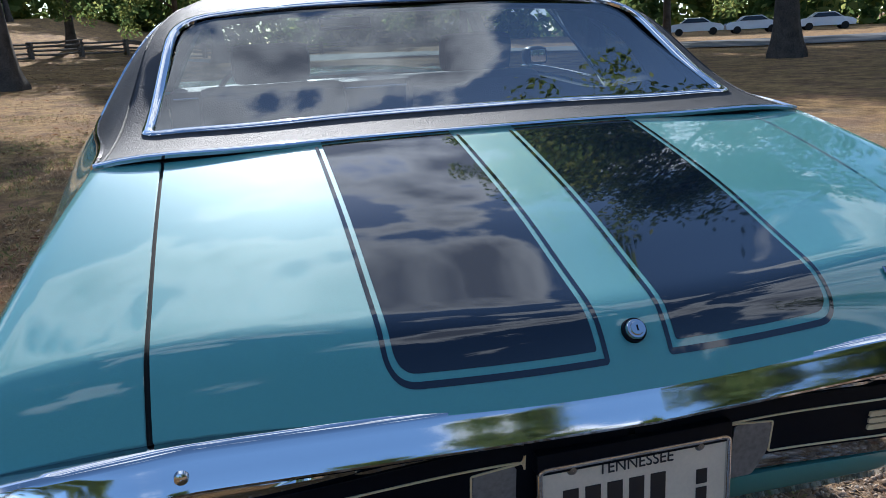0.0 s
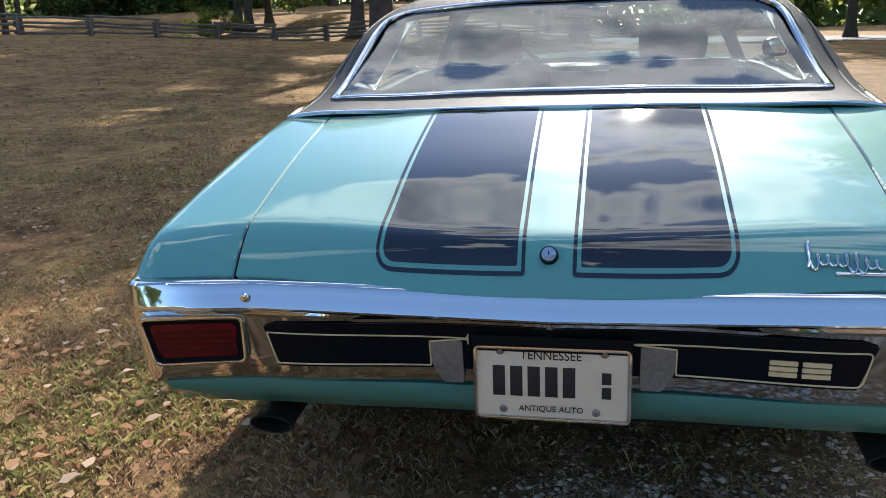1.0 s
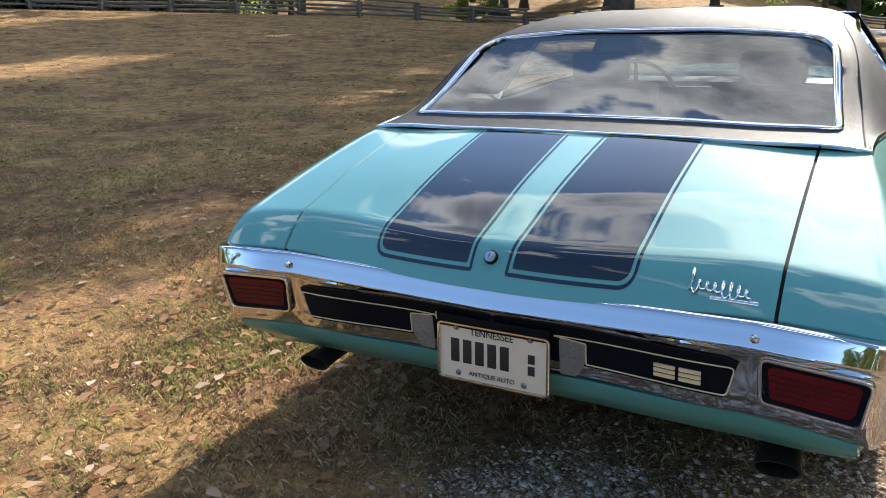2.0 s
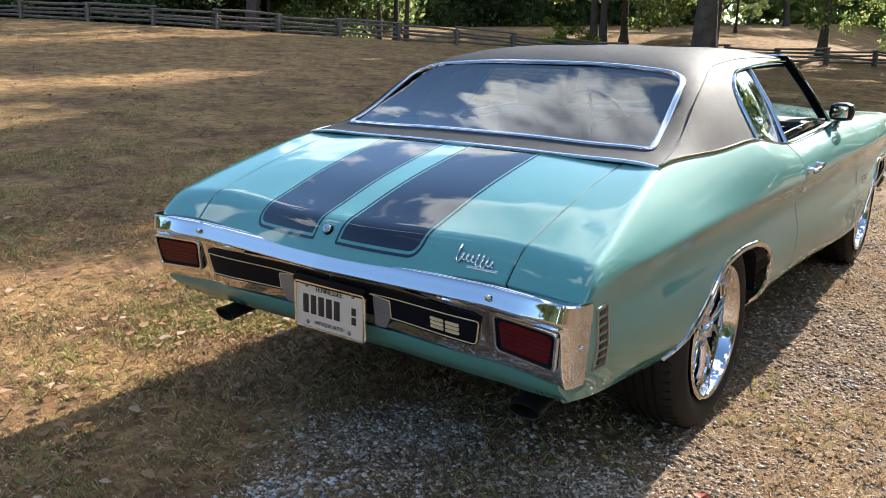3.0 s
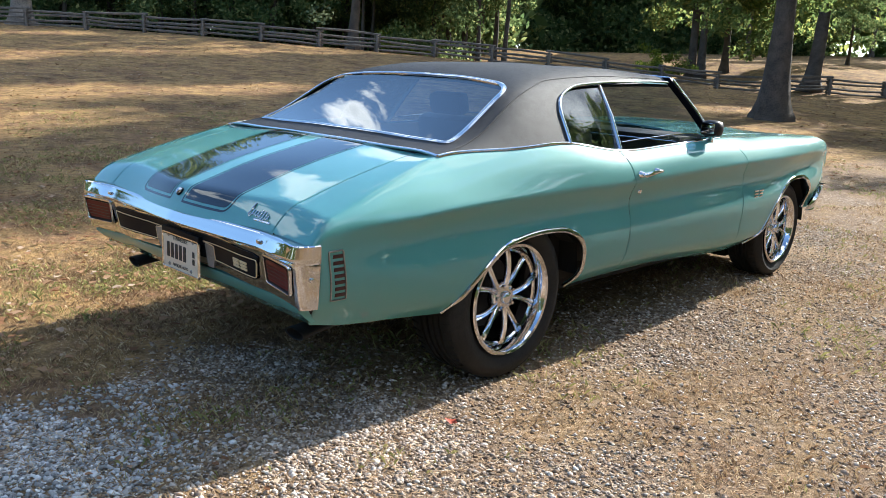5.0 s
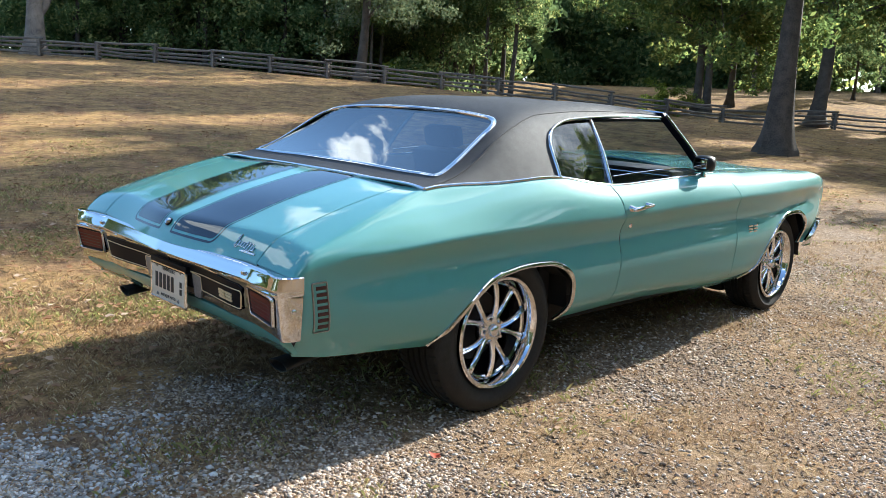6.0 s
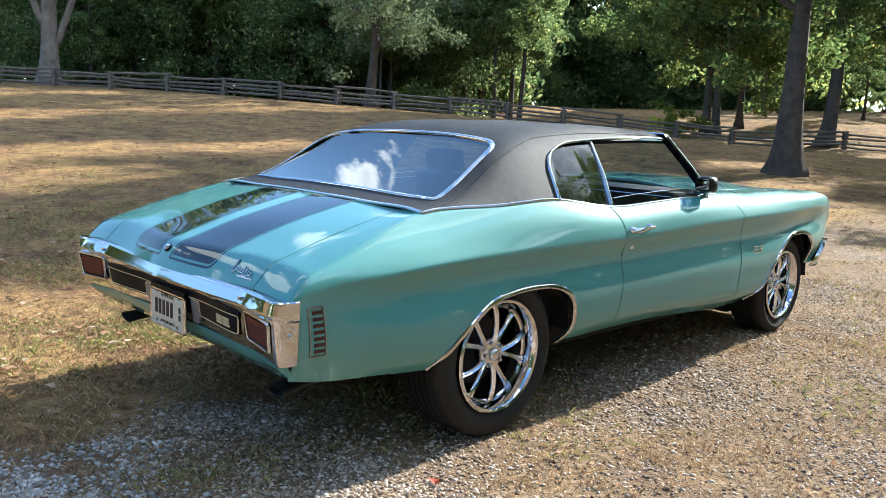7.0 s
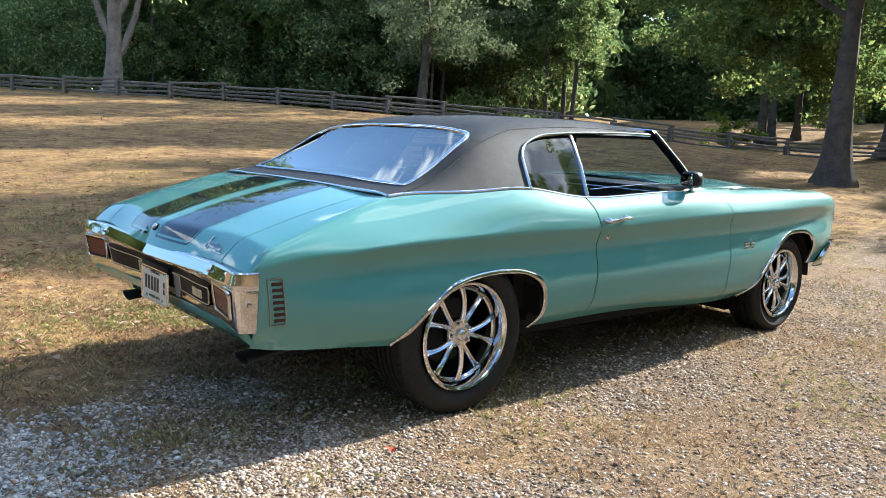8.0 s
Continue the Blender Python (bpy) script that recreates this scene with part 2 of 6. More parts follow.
def dense(outline, step, closed=True):
    """Points along an outline, at most step apart."""
    o = np.array(outline)
    if closed:
        o = np.vstack([o, o[:1]])
    out = []
    for a, b in zip(o, o[1:]):
        k = max(1, int(np.ceil(np.linalg.norm(b - a) / step)))
        out += [a + (b - a) * i / k for i in range(k)]
    if not closed:
        out.append(o[-1])
    return np.array(out)


def inside(outline, px, py):
    """Signed distance to a closed outline, positive within it."""
    o = np.array(outline)
    a, b = o, np.roll(o, -1, 0)
    shape = np.shape(px)
    p = np.stack([np.ravel(px), np.ravel(py)], -1)
    best, odd = np.full(len(p), 1e9), np.zeros(len(p), bool)
    for s, e in zip(a, b):
        d = e - s
        t = np.clip(((p - s) @ d) / max(d @ d, 1e-12), 0, 1)
        best = np.minimum(best, np.hypot(*(p - s - t[:, None] * d).T))
        cross = (s[1] > p[:, 1]) != (e[1] > p[:, 1])
        with np.errstate(divide="ignore", invalid="ignore"):
            odd ^= cross & (p[:, 0] < (e[0] - s[0]) * (p[:, 1] - s[1]) / (e[1] - s[1]) + s[0])
    return np.where(odd, best, -best).reshape(shape)


def normals_of(P):
    du, dv = np.gradient(P, axis=0), np.gradient(P, axis=1)
    n = np.cross(dv, du)
    return n / np.maximum(np.linalg.norm(n, axis=-1, keepdims=True), 1e-9)


def sheet(name, patches, mat, parent, label="", flange=0.012, flip=False, lift=0.0, mirror=False):
    """A panel from patches (P, N, fields): of each grid of points P the stretch where every field is positive, cut along the fields' zero lines, with its rim turned in."""
    verts, norms, faces, index = [], [], [], {}

    def vert(p, n):
        key = (round(p[0], 5), round(p[1], 5), round(p[2], 5), round(n[0], 1), round(n[2], 1))
        if key not in index:
            index[key] = len(verts)
            verts.append(p + n * lift)
            norms.append(n)
        return index[key]

    for P, N, fields in patches:
        if flip:
            N = -N
        A = np.concatenate([P, N] + [f[..., None] for f in fields], -1)
        nf = len(fields)
        F = A[..., 6:]
        cell = np.stack([F[:-1, :-1], F[1:, :-1], F[1:, 1:], F[:-1, 1:]])
        whole, none = (cell > 0).all((0, 3)), (cell <= 0).all(0).any(-1)
        for i, j in np.argwhere(~none):
            poly = [A[i, j], A[i + 1, j], A[i + 1, j + 1], A[i, j + 1]]
            if not whole[i, j]:
                for k in range(6, 6 + nf):
                    cut = []
                    for a, b in zip(poly, poly[1:] + poly[:1]):
                        if a[k] > 0:
                            cut.append(a)
                        if (a[k] > 0) != (b[k] > 0):
                            cut.append(a + (b - a) * (a[k] / (a[k] - b[k])))
                    poly = cut
                    if len(poly) < 3:
                        break
            if len(poly) < 3:
                continue
            ids = []
            for q in poly:
                w = vert(q[:3], q[3:6])
                if w not in ids:
                    ids.append(w)
            if len(ids) > 2:
                a, b, c = (np.array(verts[ids[t]]) for t in (0, 1, 2))
                face = np.cross(b - a, c - a) + (np.cross(c - a, np.array(verts[ids[3]]) - a) if len(ids) > 3 else 0)
                faces.append(ids if face @ norms[ids[0]] > 0 else ids[::-1])
    if flange:
        count = {}
        for f in faces:
            for a, b in zip(f, f[1:] + f[:1]):
                count[(a, b)] = count.get((a, b), 0) + 1
        rim = {}
        for a, b in [e for e in count if (e[1], e[0]) not in count]:
            for w in (a, b):
                if w not in rim:
                    n = norms[w] / np.linalg.norm(norms[w])
                    rim[w] = (len(verts), len(verts) + 1)
                    verts.extend([verts[w], verts[w] - n * flange])
                    norms.extend([n, n])
            faces.append([rim[b][0], rim[a][0], rim[a][1], rim[b][1]])
    V, Nn = np.array(verts), np.array(norms)
    if mirror:
        V, Nn, faces = V * (-1, 1, 1), Nn * (-1, 1, 1), [f[::-1] for f in faces]
    me = bpy.data.meshes.new(name)
    me.from_pydata(V.tolist(), [], faces)
    me.shade_smooth()
    me.normals_split_custom_set_from_vertices((Nn / np.maximum(np.linalg.norm(Nn, axis=1, keepdims=True), 1e-9)).tolist())
    return link_mesh(name, me, mat, parent, label)

# ---- the car: master surfaces ----
# x to the car's right, y to its front, z up; the rear bumper stands near y = 0. Rails: lists of y, x, z.
def rail(rows, y):
    r = np.array(rows)
    return spline(r[:, 0], r[:, 1], y), spline(r[:, 0], r[:, 2], y)


CENTRE = [(0.04, 0.713), (0.07, 0.749), (0.11, 0.791), (0.135, 0.808), (0.16, 0.819), (0.19, 0.829), (0.36, 0.886), (0.60, 0.950), (0.79, 0.992), (2.95, 1.03), (3.1, 1.045), (3.5, 1.056), (3.9, 1.050), (4.3, 1.010), (4.6, 0.960), (4.70, 0.90), (4.76, 0.80)]
SEAM = [(0.04, 0.64, 0.728), (0.07, 0.64, 0.762), (0.11, 0.64, 0.799), (0.135, 0.64, 0.814), (0.16, 0.64, 0.823), (0.19, 0.64, 0.832), (0.36, 0.64, 0.882), (0.60, 0.64, 0.942), (0.79, 0.64, 0.980), (2.95, 0.66, 1.01), (3.5, 0.66, 1.008), (4.0, 0.65, 1.004), (4.4, 0.64, 0.990), (4.6, 0.635, 0.975), (4.69, 0.63, 0.95), (4.74, 0.62, 0.90), (4.76, 0.61, 0.82)]
RIDGE = [(0.04, 0.855, 0.716), (0.07, 0.857, 0.750), (0.115, 0.853, 0.788), (0.16, 0.848, 0.806), (0.36, 0.823, 0.868), (0.60, 0.790, 0.935), (0.78, 0.765, 0.978), (1.2, 0.815, 1.003), (1.55, 0.846, 1.019), (1.75, 0.858, 0.995), (1.96, 0.862, 0.975), (2.3, 0.868, 0.985), (2.7, 0.865, 1.003), (3.0, 0.845, 1.012), (3.5, 0.828, 1.006), (4.0, 0.826, 1.004), (4.4, 0.822, 0.994), (4.6, 0.812, 0.980), (4.69, 0.802, 0.955), (4.74, 0.790, 0.905), (4.76, 0.775, 0.83)]
CREASE = [(0.04, 0.868, 0.700), (0.16, 0.874, 0.745), (0.45, 0.893, 0.775), (0.78, 0.912, 0.797), (1.2, 0.930, 0.815), (1.6, 0.943, 0.823), (2.0, 0.950, 0.827), (2.5, 0.960, 0.850), (3.0, 0.968, 0.872), (3.5, 0.970, 0.884), (4.0, 0.956, 0.893), (4.4, 0.925, 0.898), (4.6, 0.898, 0.893), (4.70, 0.876, 0.872), (4.76, 0.858, 0.80)]
SILL = [(0.04, 0.80, 0.430), (0.20, 0.815, 0.405), (0.50, 0.822, 0.380), (0.78, 0.828, 0.357), (1.6, 0.845, 0.350), (2.5, 0.855, 0.355), (3.5, 0.855, 0.335), (3.9, 0.862, 0.41), (4.25, 0.868, 0.492), (4.6, 0.856, 0.488), (4.76, 0.830, 0.50)]

YS = np.unique(np.round(np.concatenate([np.arange(0.04, 0.18, 0.008), np.arange(0.18, 4.6, 0.022), np.arange(4.6, 4.762, 0.01)]), 4))


def top_section(y, n=26):
    """x and z from the middle of the deck or bonnet to the ridge."""
    (sx, sz), (rx, rz) = rail(SEAM, y), rail(RIDGE, y)
    cz = spline(*zip(*CENTRE), y)
    x = np.concatenate([np.linspace(0, sx, n - 8)[:-1], np.linspace(sx, rx - 0.012, 8), [rx]])
    return x, spline([0, 0.35, sx, rx], [cz, cz + (sz - cz) * 0.22, sz, rz], x)


def upper_section(y, n=14):
    (rx, rz), (kx, kz) = rail(RIDGE, y), rail(CREASE, y)
    bulge = 0.007 + 0.016 * min(1, max(0, (y - 0.8) / 0.8)) + 0.010 * min(1, max(0, (y - 3.2) / 0.8))
    d = math.hypot(kx - rx, rz - kz)
    mx, mz = (rx + kx) / 2 + bulge * (rz - kz) / d, (rz + kz) / 2 + bulge * (kx - rx) / d
    t = np.concatenate([[0, 0.06], np.linspace(0.1, 0.9, n - 4), [0.94, 1]])
    return spline([0, 0.5, 1], [rx, mx, kx], t), spline([0, 0.5, 1], [rz, mz, kz], t)


def lower_section(y, n=26):
    (kx, kz), (bx, bz) = rail(CREASE, y), rail(SILL, y)
    t = np.concatenate([[0, 0.03], np.linspace(0.06, 1, n - 2)])
    zz = [kz, kz - 0.17 * (kz - bz), kz - 0.45 * (kz - bz), kz - 0.72 * (kz - bz), kz - 0.90 * (kz - bz), bz]
    flat = min(1, max(0, (y - 0.1) / 0.5)) * (0.25 + 0.75 * min(1, max(0, (4.72 - y) / 0.4)))
    xx = [kx, kx - 0.035 * flat - 0.001, kx - 0.015 * flat - 0.002, kx - 0.020, max(kx - 0.048, bx), bx]
    return spline([0, 0.17, 0.45, 0.72, 0.90, 1], xx, t), spline([0, 0.17, 0.45, 0.72, 0.90, 1], zz, t)


def grid(section, ys, shear=True):
    P = []
    for y in ys:
        x, z = section(y)
        k = np.clip(np.abs(x) / 0.64, 0, 1)
        k = 3 * k**2 - 2 * k**3
        off = 0.072 * k * max(0, 1 - max(0, y - 0.12) / 0.66) + 0.024 * (1 - k) * max(0, 1 - (y - 0.04) / 0.09) if shear else 0
        P.append(np.stack([x, y + off + 0 * x, z], -1))
    return np.array(P)


TOP, UPPER, LOWER = grid(top_section, YS), grid(upper_section, YS), grid(lower_section, YS)
TOP_N, UPPER_N, LOWER_N = (normals_of(g) for g in (TOP, UPPER, LOWER))


def soften(P_list, N_list, reach):
    """Blends the normals across the joined sections over a short reach, as pressed steel bends round a radius."""
    P = np.concatenate([P_list[0]] + [q[:, 1:] for q in P_list[1:]], 1)
    N = np.concatenate([N_list[0]] + [q[:, 1:] for q in N_list[1:]], 1)
    cut = [0] + list(np.cumsum([P_list[0].shape[1]] + [q.shape[1] - 1 for q in P_list[1:]]))
    for k in range(1, len(cut) - 1):                        # the shared column takes the mean of both faces
        both = N_list[k - 1][:, -1] + N_list[k][:, 0]
        N[:, cut[k] - 1] = both / np.linalg.norm(both, axis=-1, keepdims=True)
    out = np.empty_like(N)
    for i in range(len(P)):
        step = np.linalg.norm(np.diff(P[i], axis=0), axis=-1)
        arc = np.concatenate([[0], np.cumsum(step)])
        share = np.concatenate([[step[0]], (step[1:] + step[:-1]) / 2, [step[-1]]]) + 1e-6
        w = np.exp(-0.5 * ((arc[:, None] - arc[None]) / reach) ** 2) * share[None]
        out[i] = w @ N[i]
    out /= np.linalg.norm(out, axis=-1, keepdims=True)
    return [out[:, cut[0]:cut[1]]] + [out[:, cut[k] - 1:cut[k + 1]] for k in range(1, len(cut) - 1)]


TOP_N, UPPER_N, LOWER_N = soften((TOP, UPPER, LOWER), (TOP_N, UPPER_N, LOWER_N), 0.010)


def whole_top(P, N):
    return np.concatenate([P[:, :0:-1] * (-1, 1, 1), P], 1), np.concatenate([N[:, :0:-1] * (-1, 1, 1), N], 1)


def side_x(y, z):
    """The body's half width at a place on its side."""
    (ux, uz), (lx, lz) = upper_section(y), lower_section(y)
    return float(np.interp(z, np.concatenate([lz[::-1], uz[::-1][1:]]), np.concatenate([lx[::-1], ux[::-1][1:]])))


def side_point(y, z, lift=0.0):
    return Vector((side_x(y, z) + lift, y + 0.072 * max(0, 1 - max(0, y - 0.12) / 0.66), z))


def side_normal(y, z):
    e = 0.01
    return Vector((1, -(side_x(y + e, z) - side_x(y - e, z)) / (2 * e), -(side_x(y, z + e) - side_x(y, z - e)) / (2 * e))).normalized()


def deck_point(x, s):
    """A place on the deck at the width x and the station s."""
    x0, z0 = top_section(s)
    k = min(1, abs(x) / 0.64)
    k = 3 * k**2 - 2 * k**3
    return np.array([x, s + 0.072 * k * max(0, 1 - max(0, s - 0.12) / 0.66) + 0.024 * (1 - k) * max(0, 1 - (s - 0.04) / 0.09), np.interp(abs(x), x0, z0)])


# openings of the wheels, in y and z
ARCH_REAR = dense(rounded([(0.770, 0.20), (0.774, 0.350), (0.90, 0.485), (1.06, 0.615), (1.28, 0.652), (1.49, 0.645), (1.605, 0.585), (1.630, 0.47), (1.595, 0.345), (1.58, 0.20)], [0.01, 0.02, 0.06, 0.09, 0.09, 0.07, 0.06, 0.05, 0.03, 0.01]), 0.02)
ARCH_FRONT = dense(rounded([(3.480, 0.20), (3.485, 0.330), (3.62, 0.475), (3.78, 0.655), (3.96, 0.735), (4.22, 0.735), (4.345, 0.665), (4.385, 0.55), (4.36, 0.42), (4.33, 0.20)], [0.01, 0.02, 0.06, 0.09, 0.09, 0.07, 0.06, 0.05, 0.03, 0.01]), 0.02)
CUT_R, CUT_F = [(0.3, 1.955), (0.37, 1.96), (0.48, 1.985), (0.66, 2.0), (0.80, 1.99), (0.975, 1.935), (1.05, 1.92)], [(0.3, 3.20), (0.37, 3.20), (0.6, 3.215), (0.76, 3.22), (0.91, 3.165), (1.01, 3.08), (1.05, 3.05)]


def side_fields(P):
    y, z = P[..., 1], P[..., 2]
    return y, z, np.minimum(-inside(ARCH_REAR, y, z), -inside(ARCH_FRONT, y, z)), y - np.interp(z, *zip(*CUT_R)), y - np.interp(z, *zip(*CUT_F))


car = tagged(empty("car", 0.0, 2.4, 0.0), "turquoise metallic two-door hardtop coupe with black vinyl roof", "car")
G = 0.0055


def panel_pair(name, make, mat=PAINT, label="", **kw):
    out = []
    for mir in (False, True):
        out.append(sheet(name, make(), mat, car, label, mirror=mir, **kw))
    return out


tp, tn = whole_top(TOP, TOP_N)
ax = np.abs(tp[..., 0])
trunk_lid = sheet("trunk_lid", [(tp, tn, [0.64 - 0.0042 - ax, 0.782 - tp[..., 1]])], PAINT, car)
hood = sheet("hood", [(tp, tn, [0.655 - ax, tp[..., 1] - 3.10, 4.755 - tp[..., 1]])], PAINT, car)


def quarter():
    yl, zl, arch, cr, _ = side_fields(LOWER)
    yu, zu, _, cru, _ = side_fields(UPPER)
    return [(TOP, TOP_N, [TOP[..., 0] - 0.64 - 0.0042, 0.79 - TOP[..., 1]]), (UPPER, UPPER_N, [-cru - G]), (LOWER, LOWER_N, [-cr - G, arch, yl - 0.157])]


def door_skin():
    yl, zl, arch, cr, cf = side_fields(LOWER)
    yu, zu, _, cru, cfu = side_fields(UPPER)
    return [(UPPER, UPPER_N, [cru - G, -cfu - G]), (LOWER, LOWER_N, [cr - G, -cf - G, zl - 0.408])]


def rocker():
    yl, zl, arch, cr, cf = side_fields(LOWER)
    return [(LOWER, LOWER_N, [cr + G, 0.404 - zl, -cf - G])]


def fender():
    yl, zl, arch, cr, cf = side_fields(LOWER)
    yu, zu, _, cru, cfu = side_fields(UPPER)
    return [(TOP, TOP_N, [TOP[..., 0] - 0.661, TOP[..., 1] - 2.98]), (UPPER, UPPER_N, [cfu - G]), (LOWER, LOWER_N, [cf - G, arch, 4.47 + 1.37 * (zl - 0.474) - yl])]     # cut aslant where the bumper wraps round


quarters = panel_pair("quarter_panel", quarter)
doors = panel_pair("door", door_skin)
rockers = panel_pair("rocker_panel", rocker)
fenders = panel_pair("fender", fender)

# dark inner body behind the gaps, the floor pan and the wheel wells
for x0, x1, y0, y1, z0, z1 in ((-0.76, 0.76, 0.24, 0.74, 0.44, 0.68), (-0.50, 0.50, 0.45, 4.50, 0.27, 0.40), (-0.60, 0.60, 3.15, 4.60, 0.40, 0.86), (-0.72, 0.72, 1.72, 3.30, 0.33, 0.41), (-0.50, 0.50, 0.74, 1.72, 0.38, 0.80)):
    bm = bmesh.new()
    box(bm, x0, x1, y0, y1, z0, z1, 0.02)
    part("underbody", bm, GAP, car)
for x0, x1, y0, y1, z0, z1 in ((0.53, 0.65, 1.70, 3.42, 0.245, 0.345), (-0.65, -0.53, 1.70, 3.42, 0.245, 0.345), (-0.62, 0.62, 3.30, 3.46, 0.22, 0.34), (-0.62, 0.62, 1.74, 1.86, 0.24, 0.36), (-0.48, 0.48, 4.10, 4.55, 0.18, 0.40), (-0.62, 0.62, 3.80, 4.08, 0.16, 0.36), (-0.30, 0.30, 1.80, 4.2, 0.20, 0.36)):
    bm = bmesh.new()
    box(bm, x0, x1, y0, y1, z0, z1, 0.015)
    part("frame_rail", bm, GAP, car)
for sgn in (1, -1):
    for yc, ya, yb, zt in ((1.20, 0.80, 1.66, 0.70), (3.97, 3.52, 4.42, 0.78)):
        bm = bmesh.new()
        prof = [(ya, 0.40), (ya + 0.04, 0.5), (yc - 0.28, zt - 0.05), (yc, zt), (yc + 0.28, zt - 0.05), (yb - 0.02, 0.55), (yb, 0.40)]
        rings = [[bm.verts.new((sgn * x, y, z)) for y, z in prof] for x in (0.50, 0.70, 0.87)]
        for a, b in zip(rings, rings[1:]):
            for k in range(len(prof) - 1):
                bm.faces.new((a[k], a[k + 1], b[k + 1], b[k]))
        bm.faces.new(rings[0])
        part("wheel_well", bm, GAP, car)
# gap backing strips: along the trunk seams and the door cuts
for sgn in (1, -1):
    bm = bmesh.new()
    j = int(np.argmin(np.abs(TOP[0, :, 0] - 0.64)))
    q = [(TOP[i, j] - TOP_N[i, j] * 0.016) * (sgn, 1, 1) for i in range(0, len(YS), 2) if TOP[i, j, 1] < 0.785]
    tube(bm, q, 0.010, 6)
    part("seam_channel", bm, GAP, car)
    for cut in (CUT_R, CUT_F):
        bm = bmesh.new()
        tube(bm, [(sgn * (side_x(np.interp(z, *zip(*cut)), z) - 0.016), np.interp(z, *zip(*cut)), z) for z in np.linspace(0.37, 0.97, 16)], 0.012, 6)
        part("seam_channel", bm, GAP, car)

# chrome lips round the wheel openings
for sgn in (1, -1):
    for outline in (ARCH_REAR, ARCH_FRONT):
        arch_pts = [p for p in outline if p[1] > rail(SILL, p[0])[1] - 0.001]
        k = int(np.argmax([np.hypot(*(b - a)) for a, b in zip(arch_pts, arch_pts[1:] + arch_pts[:1])])) + 1
        arch_pts = arch_pts[k:] + arch_pts[:k]
        bm = bmesh.new()
        ps, ns = [], []
        for yy, zz in arch_pts:
            off = 0.072 * max(0, 1 - max(0, yy - 0.12) / 0.66)
            p, n = Vector((side_x(yy - off, zz), yy, zz)), side_normal(yy, zz)
            ps.append(Vector((sgn * p.x, p.y, p.z)))
            ns.append(Vector((sgn * n.x, n.y, n.z)))
        moulding(bm, ps, ns, 0.026, 0.009)
        part("wheel_arch_trim", bm, CHROME, car, "bright wheel-opening moulding")

# ---- the roof ----
ROOF_C = [(0.78, 0.992), (0.935, 1.030), (1.2, 1.165), (1.42, 1.285), (1.55, 1.325), (1.8, 1.358), (2.1, 1.372), (2.5, 1.368), (2.86, 1.345)]
ROOF_E = [(0.78, 0.720, 0.985), (0.935, 0.715, 1.015), (1.1, 0.700, 1.090), (1.3, 0.665, 1.215), (1.42, 0.645, 1.262), (1.6, 0.630, 1.295), (1.9, 0.620, 1.315), (2.4, 0.610, 1.325), (2.86, 0.590, 1.325)]
RYS = np.linspace(0.78, 2.86, 120)


def roof_section(y, n=30, m=16):
    (ex, ez), (bx, bz) = rail(ROOF_E, y), rail(RIDGE, y)
    cz = spline(*zip(*ROOF_C), y)
    x = [0, 0.3, 0.52, ex, ex + (bx - ex) * 0.5, bx]
    low = 0.012 * min(1, max(0, (y - 0.9) / 0.3))
    z = [cz, cz - 0.14 * (cz - ez), cz - 0.45 * (cz - ez), ez - low, ez + (bz - ez) * 0.42, bz]
    s = np.concatenate([[0], np.cumsum(np.hypot(np.diff(x), np.diff(z)))])
    s = s / s[-1]
    t = np.concatenate([np.linspace(0, s[3], n)[:-1], np.linspace(s[3], 1, m + 1)])
    return spline(s, x, t), spline(s, z, t)


ROOF = grid(roof_section, RYS, False)
ROOF_N = normals_of(ROOF)
BACKLIGHT = dense(rounded([(-0.680, 0.925), (0.680, 0.925), (0.615, 1.385), (0.3, 1.425), (-0.3, 1.425), (-0.615, 1.385)], [0.035, 0.035, 0.10, 0.15, 0.15, 0.10]), 0.03)
SIDE_OPEN = dense(rounded([(1.548, 0.90), (1.552, 1.06), (1.585, 1.195), (1.74, 1.265), (2.10, 1.292), (2.5, 1.305), (3.3, 1.312), (3.3, 0.90)], [0.01, 0.10, 0.07, 0.12, 0.15, 0.15, 0.01, 0.01]), 0.03)


def roof_z(x, y):
    X, Z = roof_section(y)
    return float(np.interp(abs(x), X, Z))


def roof_point(x, y):
    return Vector((x, y, roof_z(x, y)))


def roof_normal(x, y):
    e = 0.01
    return Vector((-(roof_z(x + e, y) - roof_z(x - e, y)) / (2 * e), -(roof_z(x, y + e) - roof_z(x, y - e)) / (2 * e), 1)).normalized()


rp, rn = whole_top(ROOF, ROOF_N)
outside_glass = -inside(BACKLIGHT, rp[..., 0], rp[..., 1])
outside_side = -inside(SIDE_OPEN, rp[..., 1], rp[..., 2])
outside_side = np.where(np.abs(rp[..., 0]) < 0.5, 1.0, outside_side)
roof = sheet("roof", [(rp, rn, [outside_glass, outside_side, 2.845 - rp[..., 1], rp[..., 1] - 0.79])], VINYL, car, "black grained vinyl roof covering", flange=0.03)
gb = np.array([[x, y, roof_z(x, y)] for x, y in BACKLIGHT])
basis = lambda x, y: np.stack([np.ones_like(x), y, x**2, y**2, x**2 * y], -1)
coef = np.linalg.lstsq(basis(gb[:, 0], gb[:, 1]), gb[:, 2], rcond=None)[0]
gxs, gys = np.meshgrid(np.linspace(-0.72, 0.72, 49), np.linspace(0.90, 1.45, 25))
gp = np.stack([gxs, gys, basis(gxs, gys) @ coef], -1)
backlight = sheet("rear_window", [(gp, normals_of(gp), [inside(BACKLIGHT, gxs, gys) + 0.005])], GLASS_REAR, car, "tinted rear window glass", flange=0, lift=-0.004)
backlight.visible_shadow = False
